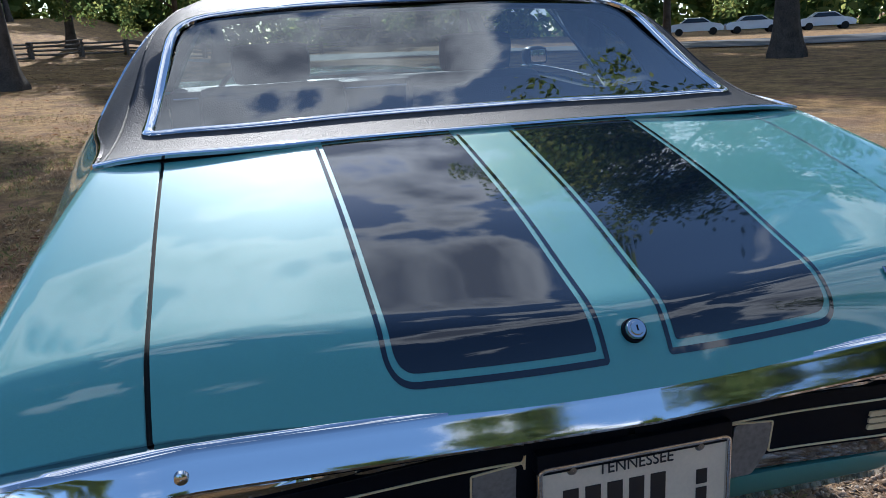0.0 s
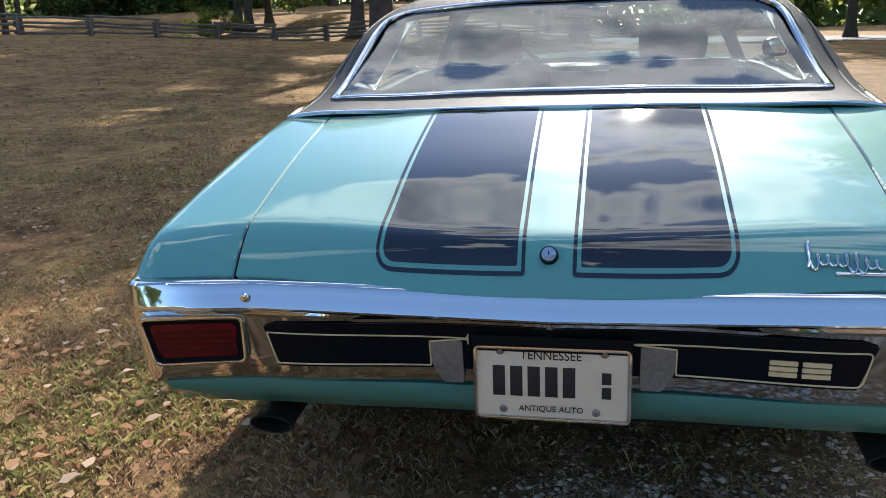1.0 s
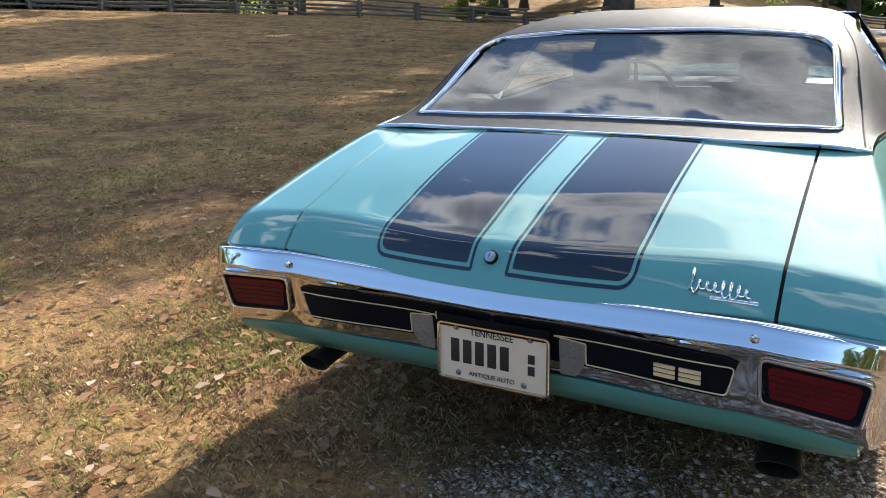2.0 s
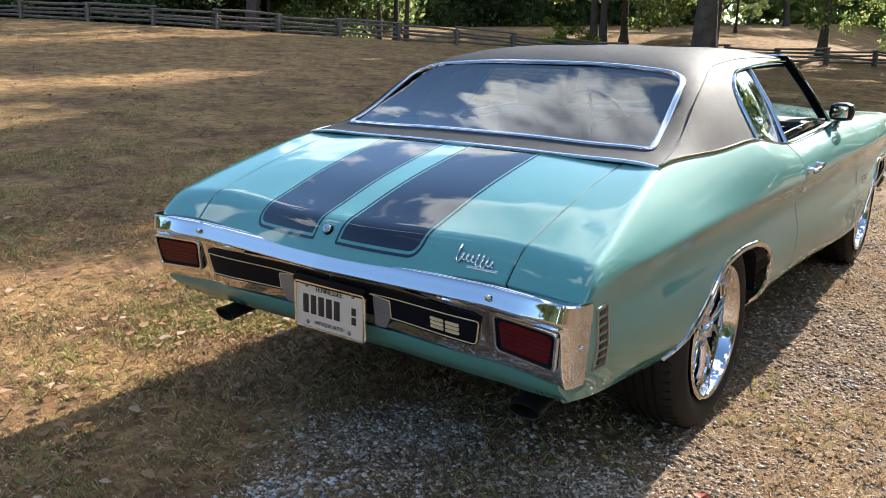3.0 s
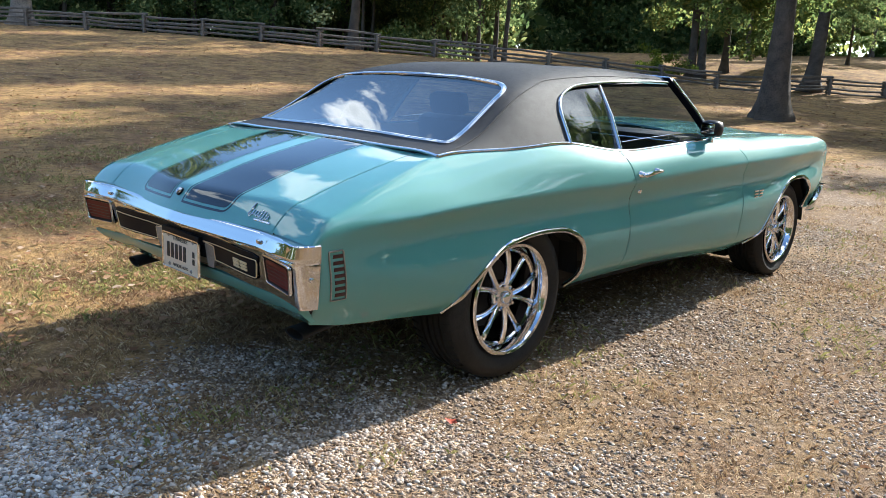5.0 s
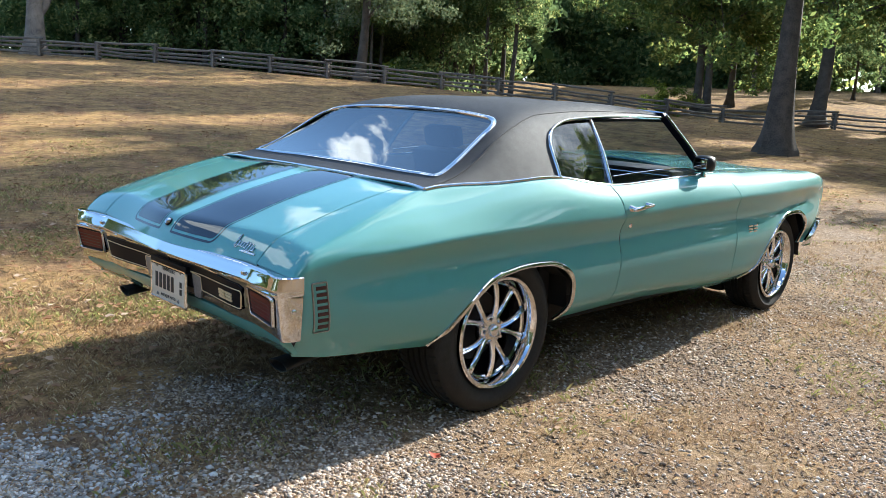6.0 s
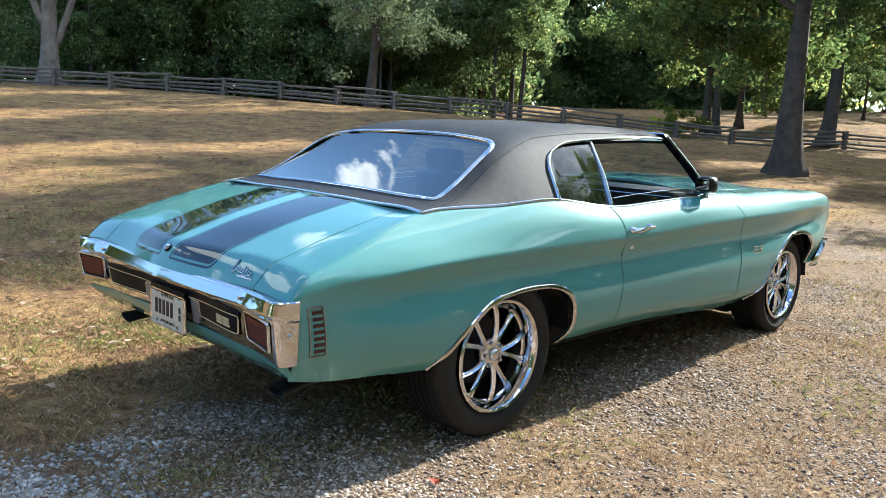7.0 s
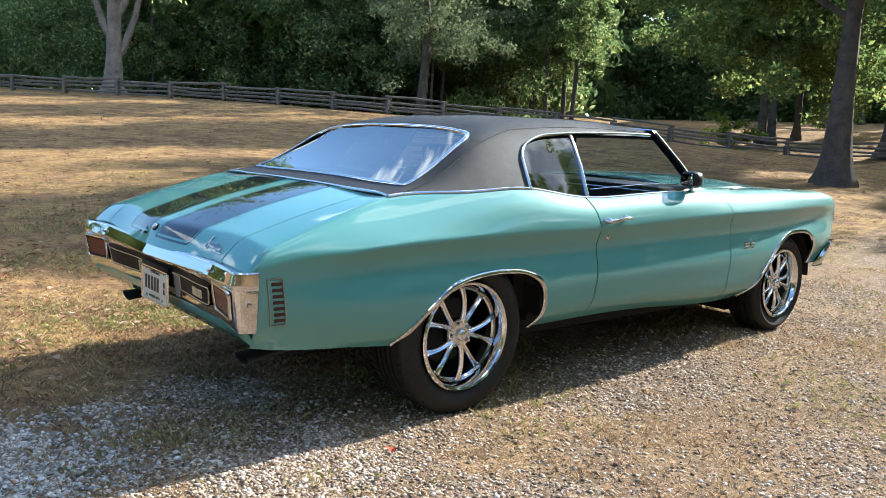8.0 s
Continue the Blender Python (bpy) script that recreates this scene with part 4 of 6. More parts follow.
# ---- wheels ----
def wheel(name, x, y, r, tyre_w, sgn, dish, rr, foot=0.0):
    """Tyre, polished barrel and five double spokes; the outer face towards +x for sgn 1."""
    w = empty(name, x, y - 2.4, r + foot)
    w.parent = car
    T = Matrix.Diagonal((sgn, 1, 1, 1))
    hw = tyre_w / 2
    bm = bmesh.new()
    q0 = rr / 0.247
    prof = [(rr - 0.012, hw - 0.035), (rr + 0.004, hw - 0.018), (rr + 0.020, hw - 0.006), (rr + 0.055, hw + 0.004), (r - 0.045, hw + 0.002), (r - 0.020, hw - 0.010), (r - 0.006, hw - 0.028), (r, hw - 0.055)]
    for k in range(1, 5):                                  # circumferential grooves
        c = hw - 0.055 - (2 * hw - 0.11) * k / 5
        prof += [(r, c + 0.0075), (r - 0.010, c + 0.006), (r - 0.010, c - 0.006), (r, c - 0.0075)]
    prof += [(r, -hw + 0.055), (r - 0.006, -hw + 0.028), (r - 0.02, -hw + 0.010), (r - 0.05, -hw), (rr, -hw + 0.01), (rr - 0.012, -hw + 0.035)]
    spin(bm, prof, 72, "x", T)
    tyre = part("tyre", bm, RUBBER, w, "wide black low-profile tyre", 30)
    # shoulder sipes
    bm = bmesh.new()
    for k in range(60):
        a = 2 * math.pi * k / 60
        for s in (1, -1):
            box(bm, s * hw - s * 0.050 - 0.022, s * hw - s * 0.050 + 0.022, -0.0022, 0.0022, r - 0.004, r + 0.0012, 0, T @ Matrix.Rotation(a, 4, "X") @ Matrix.Rotation(radians(12 * s), 4, "Z"))
    tagged(part("tread_sipe", bm, GAP, tyre), kind="stuff")
    bm = bmesh.new()
    spin(bm, [(rr - 0.004, hw - 0.010), (rr + 0.004, hw - 0.002), (rr - 0.003, hw + 0.004), (rr - 0.014, hw + 0.001), (rr - 0.022, hw - 0.012), (rr - 0.030, hw - 0.06), (rr - 0.036, hw - dish), (rr - 0.044, hw - dish - 0.006), (rr - 0.046, hw - dish - 0.03), (rr - 0.040, -hw + 0.03), (rr - 0.008, -hw + 0.01)], 72, "x", T)
    part("rim", bm, WHEEL_CHROME, w, "polished deep-dish rim", 40)
    bm = bmesh.new()
    f = hw - dish
    for k in range(5):
        for s in (-1, 1):
            a0 = 2 * math.pi * k / 5 + s * 0.10
            a1 = 2 * math.pi * k / 5 + s * 0.31
            p0 = Vector((f - 0.004, q0 * 0.040 * math.cos(a0), q0 * 0.040 * math.sin(a0)))
            p1 = Vector((f + 0.012, q0 * 0.11 * math.cos((a0 * 0.7 + a1 * 0.3)), q0 * 0.11 * math.sin((a0 * 0.7 + a1 * 0.3))))
            p2 = Vector((f + 0.010, q0 * 0.17 * math.cos(a0 * 0.3 + a1 * 0.7), q0 * 0.17 * math.sin(a0 * 0.3 + a1 * 0.7)))
            p3 = Vector((f - 0.002, q0 * 0.213 * math.cos(a1), q0 * 0.213 * math.sin(a1)))
            rings = []
            for j in range(9):
                t = j / 8
                p = (1 - t) ** 3 * p0 + 3 * t * (1 - t) ** 2 * p1 + 3 * t * t * (1 - t) * p2 + t**3 * p3
                d = Vector((0, p.y, p.z)).normalized()
                side = Vector((1, 0, 0)).cross(d)
                ww, hh = 0.0145 - 0.004 * math.sin(math.pi * t) + 0.003 * t, 0.013
                rings.append([bm.verts.new(T @ (p + side * (ww * c) + Vector((hh * q, 0, 0)))) for c, q in ((1, -1), (1.0, 0.3), (0.45, 0.8), (0, 0.45), (-0.45, 0.8), (-1.0, 0.3), (-1, -1))])
            for ra, rb in zip(rings, rings[1:]):
                for q in range(7):
                    bm.faces.new((ra[q], ra[(q + 1) % 7], rb[(q + 1) % 7], rb[q]))
            bm.faces.new(rings[0])
            bm.faces.new(rings[-1])
    part("spokes", bm, WHEEL_CHROME, w, "five polished double spokes", 50)
    bm = bmesh.new()
    spin(bm, [(0.0005, f + 0.030), (0.020, f + 0.029), (0.026, f + 0.024), (0.029, f + 0.010), (0.034, f + 0.010), (0.062, f + 0.006), (0.070, f - 0.004), (0.072, f - 0.03)], 40, "x", T)
    hub = part("hub_cap", bm, WHEEL_CHROME, w, "polished centre cap", 40)
    for k in range(5):
        a = 2 * math.pi * (k + 0.5) / 5
        bm = bmesh.new()
        spin(bm, [(0.0005, f + 0.020), (0.007, f + 0.020), (0.0095, f + 0.015), (0.0095, f - 0.01)], 6, "x", T @ Matrix.Translation((0, 0.052 * math.cos(a), 0.052 * math.sin(a))))
        part("lug_nut", bm, WHEEL_CHROME, hub)
    bm = bmesh.new()
    spin(bm, [(0.0005, f - 0.09), (0.150 * q0, f - 0.09), (0.155 * q0, f - 0.10), (0.155 * q0, f - 0.115), (0.0005, f - 0.115)], 40, "x", T)
    part("brake_disc", bm, STEEL, w, "grey brake disc", 40)
    bm = bmesh.new()
    spin(bm, [(0.0005, -hw + 0.05), (rr - 0.04, -hw + 0.05)], 40, "x", T)
    part("backing_plate", bm, GAP, w)
    return w


wheel("wheel", 0.742, 1.172, 0.362, 0.285, 1, 0.052, 0.247)
wheel("wheel", -0.742, 1.172, 0.362, 0.285, -1, 0.052, 0.247)
wheel("wheel", 0.760, 4.03, 0.330, 0.235, 1, 0.045, 0.231, 0.046)
wheel("wheel", -0.760, 4.03, 0.330, 0.235, -1, 0.045, 0.231, 0.046)

# ---- windows, pillars, cabin ----
for sgn in (1, -1):
    # windscreen pillar
    bm = bmesh.new()
    a, b = Vector((sgn * 0.588, 2.83, 1.322)), Vector((sgn * 0.775, 3.06, 1.0))
    d = (b - a).normalized()
    prof = [(0.022, 0.03), (0.028, -0.02), (-0.012, -0.035), (-0.03, 0.02)]
    rings = [[bm.verts.new(p + Vector((sgn * q[0], q[1], 0))) for q in prof] for p in (a - d * 0.02, a.lerp(b, 0.5) + Vector((sgn * 0.008, 0, 0)), b)]
    for r, s in zip(rings, rings[1:]):
        for k in range(4):
            bm.faces.new((r[k], r[(k + 1) % 4], s[(k + 1) % 4], s[k]))
    bm.faces.new(rings[0]), bm.faces.new(rings[-1])
    part("windscreen_pillar", bm, BLACK, car)
    bm = bmesh.new()
    moulding(bm, [a + Vector((sgn * 0.026, 0.0, 0.004)), a.lerp(b, 0.5) + Vector((sgn * 0.036, 0.0, 0.0)), b + Vector((sgn * 0.028, 0.0, 0))], [(sgn * 0.9, 0.1, 0.4)] * 3, 0.016, 0.006)
    part("pillar_moulding", bm, CHROME, car)
    # quarter glass and its upright
    qg = [(1.56, 1.00), (1.565, 1.08), (1.605, 1.19), (1.74, 1.255), (2.03, 1.28), (2.045, 1.26), (1.955, 0.96)]
    bm = bmesh.new()
    vs = []
    for y, z in dense(rounded(qg, [0.01, 0.08, 0.06, 0.1, 0.01, 0.01, 0.005]), 0.03):
        X, Z = roof_section(y)
        w = len(X) // 2
        vs.append(bm.verts.new((sgn * (float(np.interp(-z, -Z[w:], X[w:])) - 0.018), y, z)))
    bm.faces.new(vs)
    bmesh.ops.triangulate(bm, faces=bm.faces)
    g = part("quarter_window", bm, GLASS, car, "fixed quarter window glass")
    g.visible_shadow = False
    bm = bmesh.new()
    moulding(bm, [(sgn * 0.638, 2.040, 1.283), (sgn * 0.755, 2.005, 1.13), (sgn * 0.852, 1.965, 0.975)], [(sgn, 0, 0.6)] * 3, 0.018, 0.010)
    part("window_upright", bm, CHROME, g, "bright upright between the windows")
    # belt strip along door
    bm = bmesh.new()
    ys = np.linspace(1.56, 3.02, 40)
    moulding(bm, [(sgn * (rail(RIDGE, y)[0] - 0.004), y, rail(RIDGE, y)[1] + 0.001) for y in ys], [(sgn * 0.3, 0, 1)] * 40, 0.016, 0.005)
    part("belt_moulding", bm, CHROME, car, "bright strip along the window sill")
    # lowered door glass with a bright top edge
    bm = bmesh.new()
    gy = [2.02, 2.2, 2.45, 2.65, 2.80]
    gz = [1.010, 1.022, 1.035, 1.040, 1.035]
    lo = [bm.verts.new((sgn * 0.835, y, 0.94)) for y in gy]
    hi = [bm.verts.new((sgn * 0.822, y, z)) for y, z in zip(gy, gz)]
    for k in range(4):
        bm.faces.new((lo[k], lo[k + 1], hi[k + 1], hi[k]))
    dg = part("door_glass", bm, GLASS_CLEAR, car, "lowered door glass")
    dg.visible_shadow = False
    bm = bmesh.new()
    tube(bm, [(sgn * 0.822, y, z + 0.001) for y, z in zip(gy, gz)], 0.003, 6)
    part("glass_edge", bm, CHROME, dg)
    # inner door trim
    bm = bmesh.new()
    ys = np.linspace(1.56, 3.04, 12)
    up = [bm.verts.new((sgn * (rail(RIDGE, y)[0] - 0.05), y, rail(RIDGE, y)[1] - 0.004)) for y in ys]
    up2 = [bm.verts.new((sgn * (rail(RIDGE, y)[0] - 0.008), y, rail(RIDGE, y)[1] - 0.006)) for y in ys]
    dn = [bm.verts.new((sgn * 0.76, y, 0.42)) for y in ys]
    for k in range(11):
        bm.faces.new((up[k], up[k + 1], dn[k + 1], dn[k]))
        bm.faces.new((up[k], up[k + 1], up2[k + 1], up2[k]))
    part("door_trim", bm, UPHOL, car)
    # mirror on the door
    if sgn > 0:
        bm = bmesh.new()
        box(bm, 0.838, 0.952, 2.765, 2.860, 1.028, 1.118, 0.036)
        mir = part("door_mirror", bm, SATIN, car, "black door mirror on a bright foot", 60)
        bm = bmesh.new()
        tube(bm, [(0.862, 2.87, 0.995), (0.872, 2.855, 1.015), (0.892, 2.825, 1.045)], [0.022, 0.012, 0.012], 10)
        part("mirror_foot", bm, CHROME, mir)
        bm = bmesh.new()
        box(bm, 0.858, 0.932, 2.763, 2.7665, 1.046, 1.102, 0.001)
        part("mirror_glass", bm, MIRROR, mir)
    # door handle and lock
    dr = doors[0] if sgn > 0 else doors[1]
    bm = bmesh.new()
    for y, z, r0 in ((2.022, 0.864, 0.019), (2.165, 0.877, 0.014)):
        tube(bm, [(sgn * (side_x(y, z) - 0.01), y, z), (sgn * (side_x(y, z) + 0.012), y + 0.002, z), (sgn * (side_x(y, z) + 0.026), y + 0.004, z + 0.001)], [r0, r0 * 0.85, r0 * 0.6], 12)
    xh = side_x(2.1, 0.871) + 0.026
    tube(bm, [(sgn * (xh - 0.002), 2.008, 0.862), (sgn * (xh + 0.001), 2.025, 0.864), (sgn * (xh + 0.005), 2.09, 0.871), (sgn * (xh + 0.003), 2.17, 0.878), (sgn * (xh + 0.001), 2.19, 0.880)], [0.004, 0.013, 0.009, 0.009, 0.004], 10)
    part("door_handle", bm, CHROME, dr, "chrome door handle")
    bm = bmesh.new()
    spin(bm, [(0.0005, 0.007), (0.010, 0.006), (0.013, 0.002), (0.0135, -0.006)], 18, "x", Matrix.Translation((sgn * side_x(2.06, 0.777), 2.06, 0.777)) @ Matrix.Diagonal((sgn, 1, 1, 1)))
    part("door_lock", bm, CHROME, dr)
    # fender badge: plain blocks of bars
    fd = fenders[0] if sgn > 0 else fenders[1]
    for y in (3.398, 3.466):
        for dz in (0.018, 0.0, -0.018):
            bm = bmesh.new()
            xx = side_x(y, 0.672)
            box(bm, sgn * xx - 0.004, sgn * xx + 0.004, y - 0.026, y + 0.026, 0.672 + dz - 0.005, 0.672 + dz + 0.005, 0.001)
            part("badge_bar", bm, CHROME, fd)
    bm = bmesh.new()
    box(bm, sgn * xx - 0.004, sgn * xx + 0.004, 3.375, 3.492, 0.630, 0.640, 0.001)
    part("badge_bar", bm, CHROME, fd)

# windscreen
bm = bmesh.new()
cols = []
for t in np.linspace(-1, 1, 13):
    cols.append((bm.verts.new((0.585 * t, 2.845 - 0.03 * t * t + 0.02, 1.335 - 0.012 * t * t)), bm.verts.new((0.77 * t, 3.16 - 0.11 * t * t, 1.005))))
for a, b in zip(cols, cols[1:]):
    bm.faces.new((a[0], b[0], b[1], a[1]))
ws = part("windscreen", bm, GLASS_CLEAR, car, "clear windscreen")
ws.visible_shadow = False
bm = bmesh.new()
moulding(bm, [(0.60 * t, 2.85 - 0.02 * t * t, 1.348 - 0.016 * t * t) for t in np.linspace(-1, 1, 15)], [(0, 0.4, 1)] * 15, 0.022, 0.008)
part("header_moulding", bm, CHROME, ws)
bm = bmesh.new()
box(bm, -0.58, 0.58, 2.78, 2.85, 1.300, 1.328, 0.008)
part("windscreen_header", bm, UPHOL, car)
bm = bmesh.new()
box(bm, -0.83, 0.83, 3.0, 3.13, 0.93, 1.005, 0.01)
part("cowl", bm, BLACK, car)
# dashboard, parcel shelf, seats
bm = bmesh.new()
box(bm, -0.76, 0.76, 2.72, 3.05, 0.72, 1.022, 0.035)
dash = part("dashboard", bm, UPHOL, car)
bm = bmesh.new()
tube(bm, [(x, 2.715, 0.985) for x in np.linspace(-0.74, 0.74, 5)], 0.006, 6)
part("dash_trim", bm, CHROME, dash)
bm = bmesh.new()
box(bm, -0.62, 0.62, 0.86, 1.30, 0.93, 0.955, 0.01)
part("parcel_shelf", bm, UPHOL, car)
bm = bmesh.new()
box(bm, -0.60, 0.60, 1.24, 1.40, 0.45, 0.985, 0.05, Matrix.Translation((0, 0.16, 0)) @ Matrix.Rotation(radians(-6), 4, "X"))
box(bm, -0.60, 0.60, 1.35, 1.85, 0.40, 0.58, 0.05)
part("rear_seat", bm, UPHOL, car)
for sgn in (1, -1):
    bm = bmesh.new()
    m = Matrix.Translation((sgn * 0.36, 2.15, 0.55)) @ Matrix.Rotation(radians(14), 4, "X")
    box(bm, -0.25, 0.25, -0.06, 0.06, 0.0, 0.52, 0.045, m)
    box(bm, -0.25, 0.25, 0.0, 0.50, -0.10, 0.06, 0.045, m)
    seat = part("front_seat", bm, UPHOL, car)
    bm = bmesh.new()
    box(bm, -0.13, 0.13, -0.05, 0.04, 0.53, 0.66, 0.035, m)
    part("headrest", bm, UPHOL, seat)
bm = bmesh.new()
wm = Matrix.Translation((-0.37, 2.66, 0.955)) @ Matrix.Rotation(radians(-62), 4, "X")
ring = [wm @ Vector((0.19 * math.cos(2 * math.pi * k / 40), 0.19 * math.sin(2 * math.pi * k / 40), 0)) for k in range(41)]
tube(bm, ring, 0.011, 8, cap=False)
for a in (200, 340, 90 + 180):
    tube(bm, [wm @ Vector((0, 0, -0.03)), wm @ Vector((0.19 * math.cos(radians(a)), 0.19 * math.sin(radians(a)), 0))], 0.010, 6)
tube(bm, [wm @ Vector((0, 0, -0.02)), wm @ Vector((0, 0, -0.2))], 0.025, 10)
part("steering_wheel", bm, BLACK, car)
bm = bmesh.new()
box(bm, -0.11, 0.11, 2.70, 2.72, 1.235, 1.285, 0.006)
im = part("inside_mirror", bm, BLACK, car)
bm = bmesh.new()
box(bm, -0.104, 0.104, 2.6975, 2.700, 1.240, 1.280, 0.001)
part("mirror_glass", bm, MIRROR, im)
# front bumper and closing nose
bm = bmesh.new()
half = [(0.868, 4.560, 1.0), (0.880, 4.600, 1.0), (0.874, 4.650, 0.7), (0.845, 4.700, 0.35), (0.79, 4.745, 0.1), (0.5, 4.79, 0.0)]
path = half + [(0.0, 4.80, 0.0)] + [(-x, y, s) for x, y, s in half[::-1]]
prof = [(-0.02, 0.470), (0.006, 0.474), (0.014, 0.50), (0.017, 0.56), (0.012, 0.62), (0.004, 0.644), (-0.02, 0.648)]
rings = [[bm.verts.new((x + math.copysign(d, x) * min(1, abs(x) / 0.8) ** 6, y + s * 1.37 * (z - 0.56) + (1 - s) * d, z)) for d, z in prof] for x, y, s in path]
for a, b in zip(rings, rings[1:]):
    for k in range(len(prof) - 1):
        bm.faces.new((a[k], a[k + 1], b[k + 1], b[k]))
part("front_bumper", bm, CHROME, car, "chromed front bumper")
bm = bmesh.new()
prof = [(0.0, 0.475), (0.008, 0.46), (-0.012, 0.38), (-0.050, 0.27), (-0.075, 0.27), (-0.075, 0.475)]
rings = [[bm.verts.new((x, y + d, z)) for d, z in prof] for x, y in ((-0.70, 4.52), (-0.68, 4.60), (-0.55, 4.66), (-0.3, 4.69), (0.3, 4.69), (0.55, 4.66), (0.68, 4.60), (0.70, 4.52))]
for a, b in zip(rings, rings[1:]):
    for k in range(len(prof)):
        bm.faces.new((a[k], a[(k + 1) % len(prof)], b[(k + 1) % len(prof)], b[k]))
bm.faces.new(rings[0]), bm.faces.new(rings[-1])
part("front_valance", bm, PAINT, car)
bm = bmesh.new()
box(bm, -0.78, 0.78, 4.60, 4.72, 0.46, 0.80, 0.02)
part("grille", bm, BLACK, car)
for o in [c for c in car.children if c.type == "MESH"]:
    o.location = o.location + Vector((0, -2.4, 0))

# ---- ground ----
def rise(x, y):
    """Height of the ground: level round the drive, climbing towards the fence and the wood."""
    x, y = np.asarray(x, float), np.asarray(y, float)
    n = np.maximum(0, -0.70 * x + 0.69 * y - 5) / 30.6
    k = np.clip((y - 1.8) / 2.0, 0, 1)                      # the drive lifts a little under the front axle
    h = 2.3 * np.where(n < 1, n**1.55, 1 + 0.5 * (np.minimum(n, 2.4) - 1))
    far = (0.22 * np.clip(y - 37, 0, 10) + 0.05 * np.clip(y - 47, 0, 53)) * np.clip(-x / 16, 0, 1)     # the bank and meadow beyond
    return h * np.clip(1 - 0.022 * (y - 18) - 0.028 * np.clip(y - 28, 0, 99) * np.clip(1 + x / 40, 0, 1), 0.15, 1.0) + far + 0.05 * k * k * (3 - 2 * k)


def zat(x, y):
    return float(rise(x, y))


def heap(x, y):
    """Thicker loose stone behind the car."""
    return max(0.0, 1 - math.hypot((x - 0.26) / 0.82, (y + 0.55) / 0.72))


def gravel_share(x, y, floor=0.0):
    """Where loose stone shows: behind the car and along its right side."""
    w = 0.55 * noise.noise(Vector((x * 0.7, y * 0.7, 3.0))) + 0.35 * noise.noise(Vector((x * 2.3, y * 2.3, 7.0)))
    edge = float(np.interp(y, [-2, -0.6, 0.2, 1.0, 3.5, 5.0, 9.0], [-0.5, -0.60, -0.35, 0.0, 0.2, -0.6, -1.6]))
    a = min(1.0, max(0.0, (x - edge + w * 1.1) / 0.5))
    b = min(1.0, max(0.0, (6.5 - 0.0 * y - x + w * 2) / 1.2))
    p = 0.5 + 1.1 * noise.noise(Vector((x * 1.5, y * 1.1, 11.0))) + 0.5 * noise.noise(Vector((x * 5, y * 5, 2.0)))
    return a * b * min(1.0, max(floor, 0.02 + p + 0.75 * heap(x, y)))


def land_axis(reach, near, fine, grow):
    p, step, out = 0.0, fine, [0.0]
    while p < reach:
        p += step
        out.append(p)
        if p > near:
            step *= grow
    return np.array([-v for v in out[:0:-1]] + out)


gx, gy = land_axis(900, 5.5, 0.09, 1.10), land_axis(900, 5.5, 0.09, 1.10) + 1.8
GX, GY = np.meshgrid(gx, gy, indexing="ij")
GZ = rise(GX, GY)
GZ += np.array([[0.012 * noise.noise(Vector((a * 2.0, b * 2.0, 0.0))) - 0.006 if abs(a) < 8 and abs(b) < 10 else 0.0 for b in gy] for a in gx])
idx = np.arange(GX.size).reshape(GX.shape)
faces = np.stack([idx[:-1, :-1], idx[1:, :-1], idx[1:, 1:], idx[:-1, 1:]], -1).reshape(-1, 4).tolist()


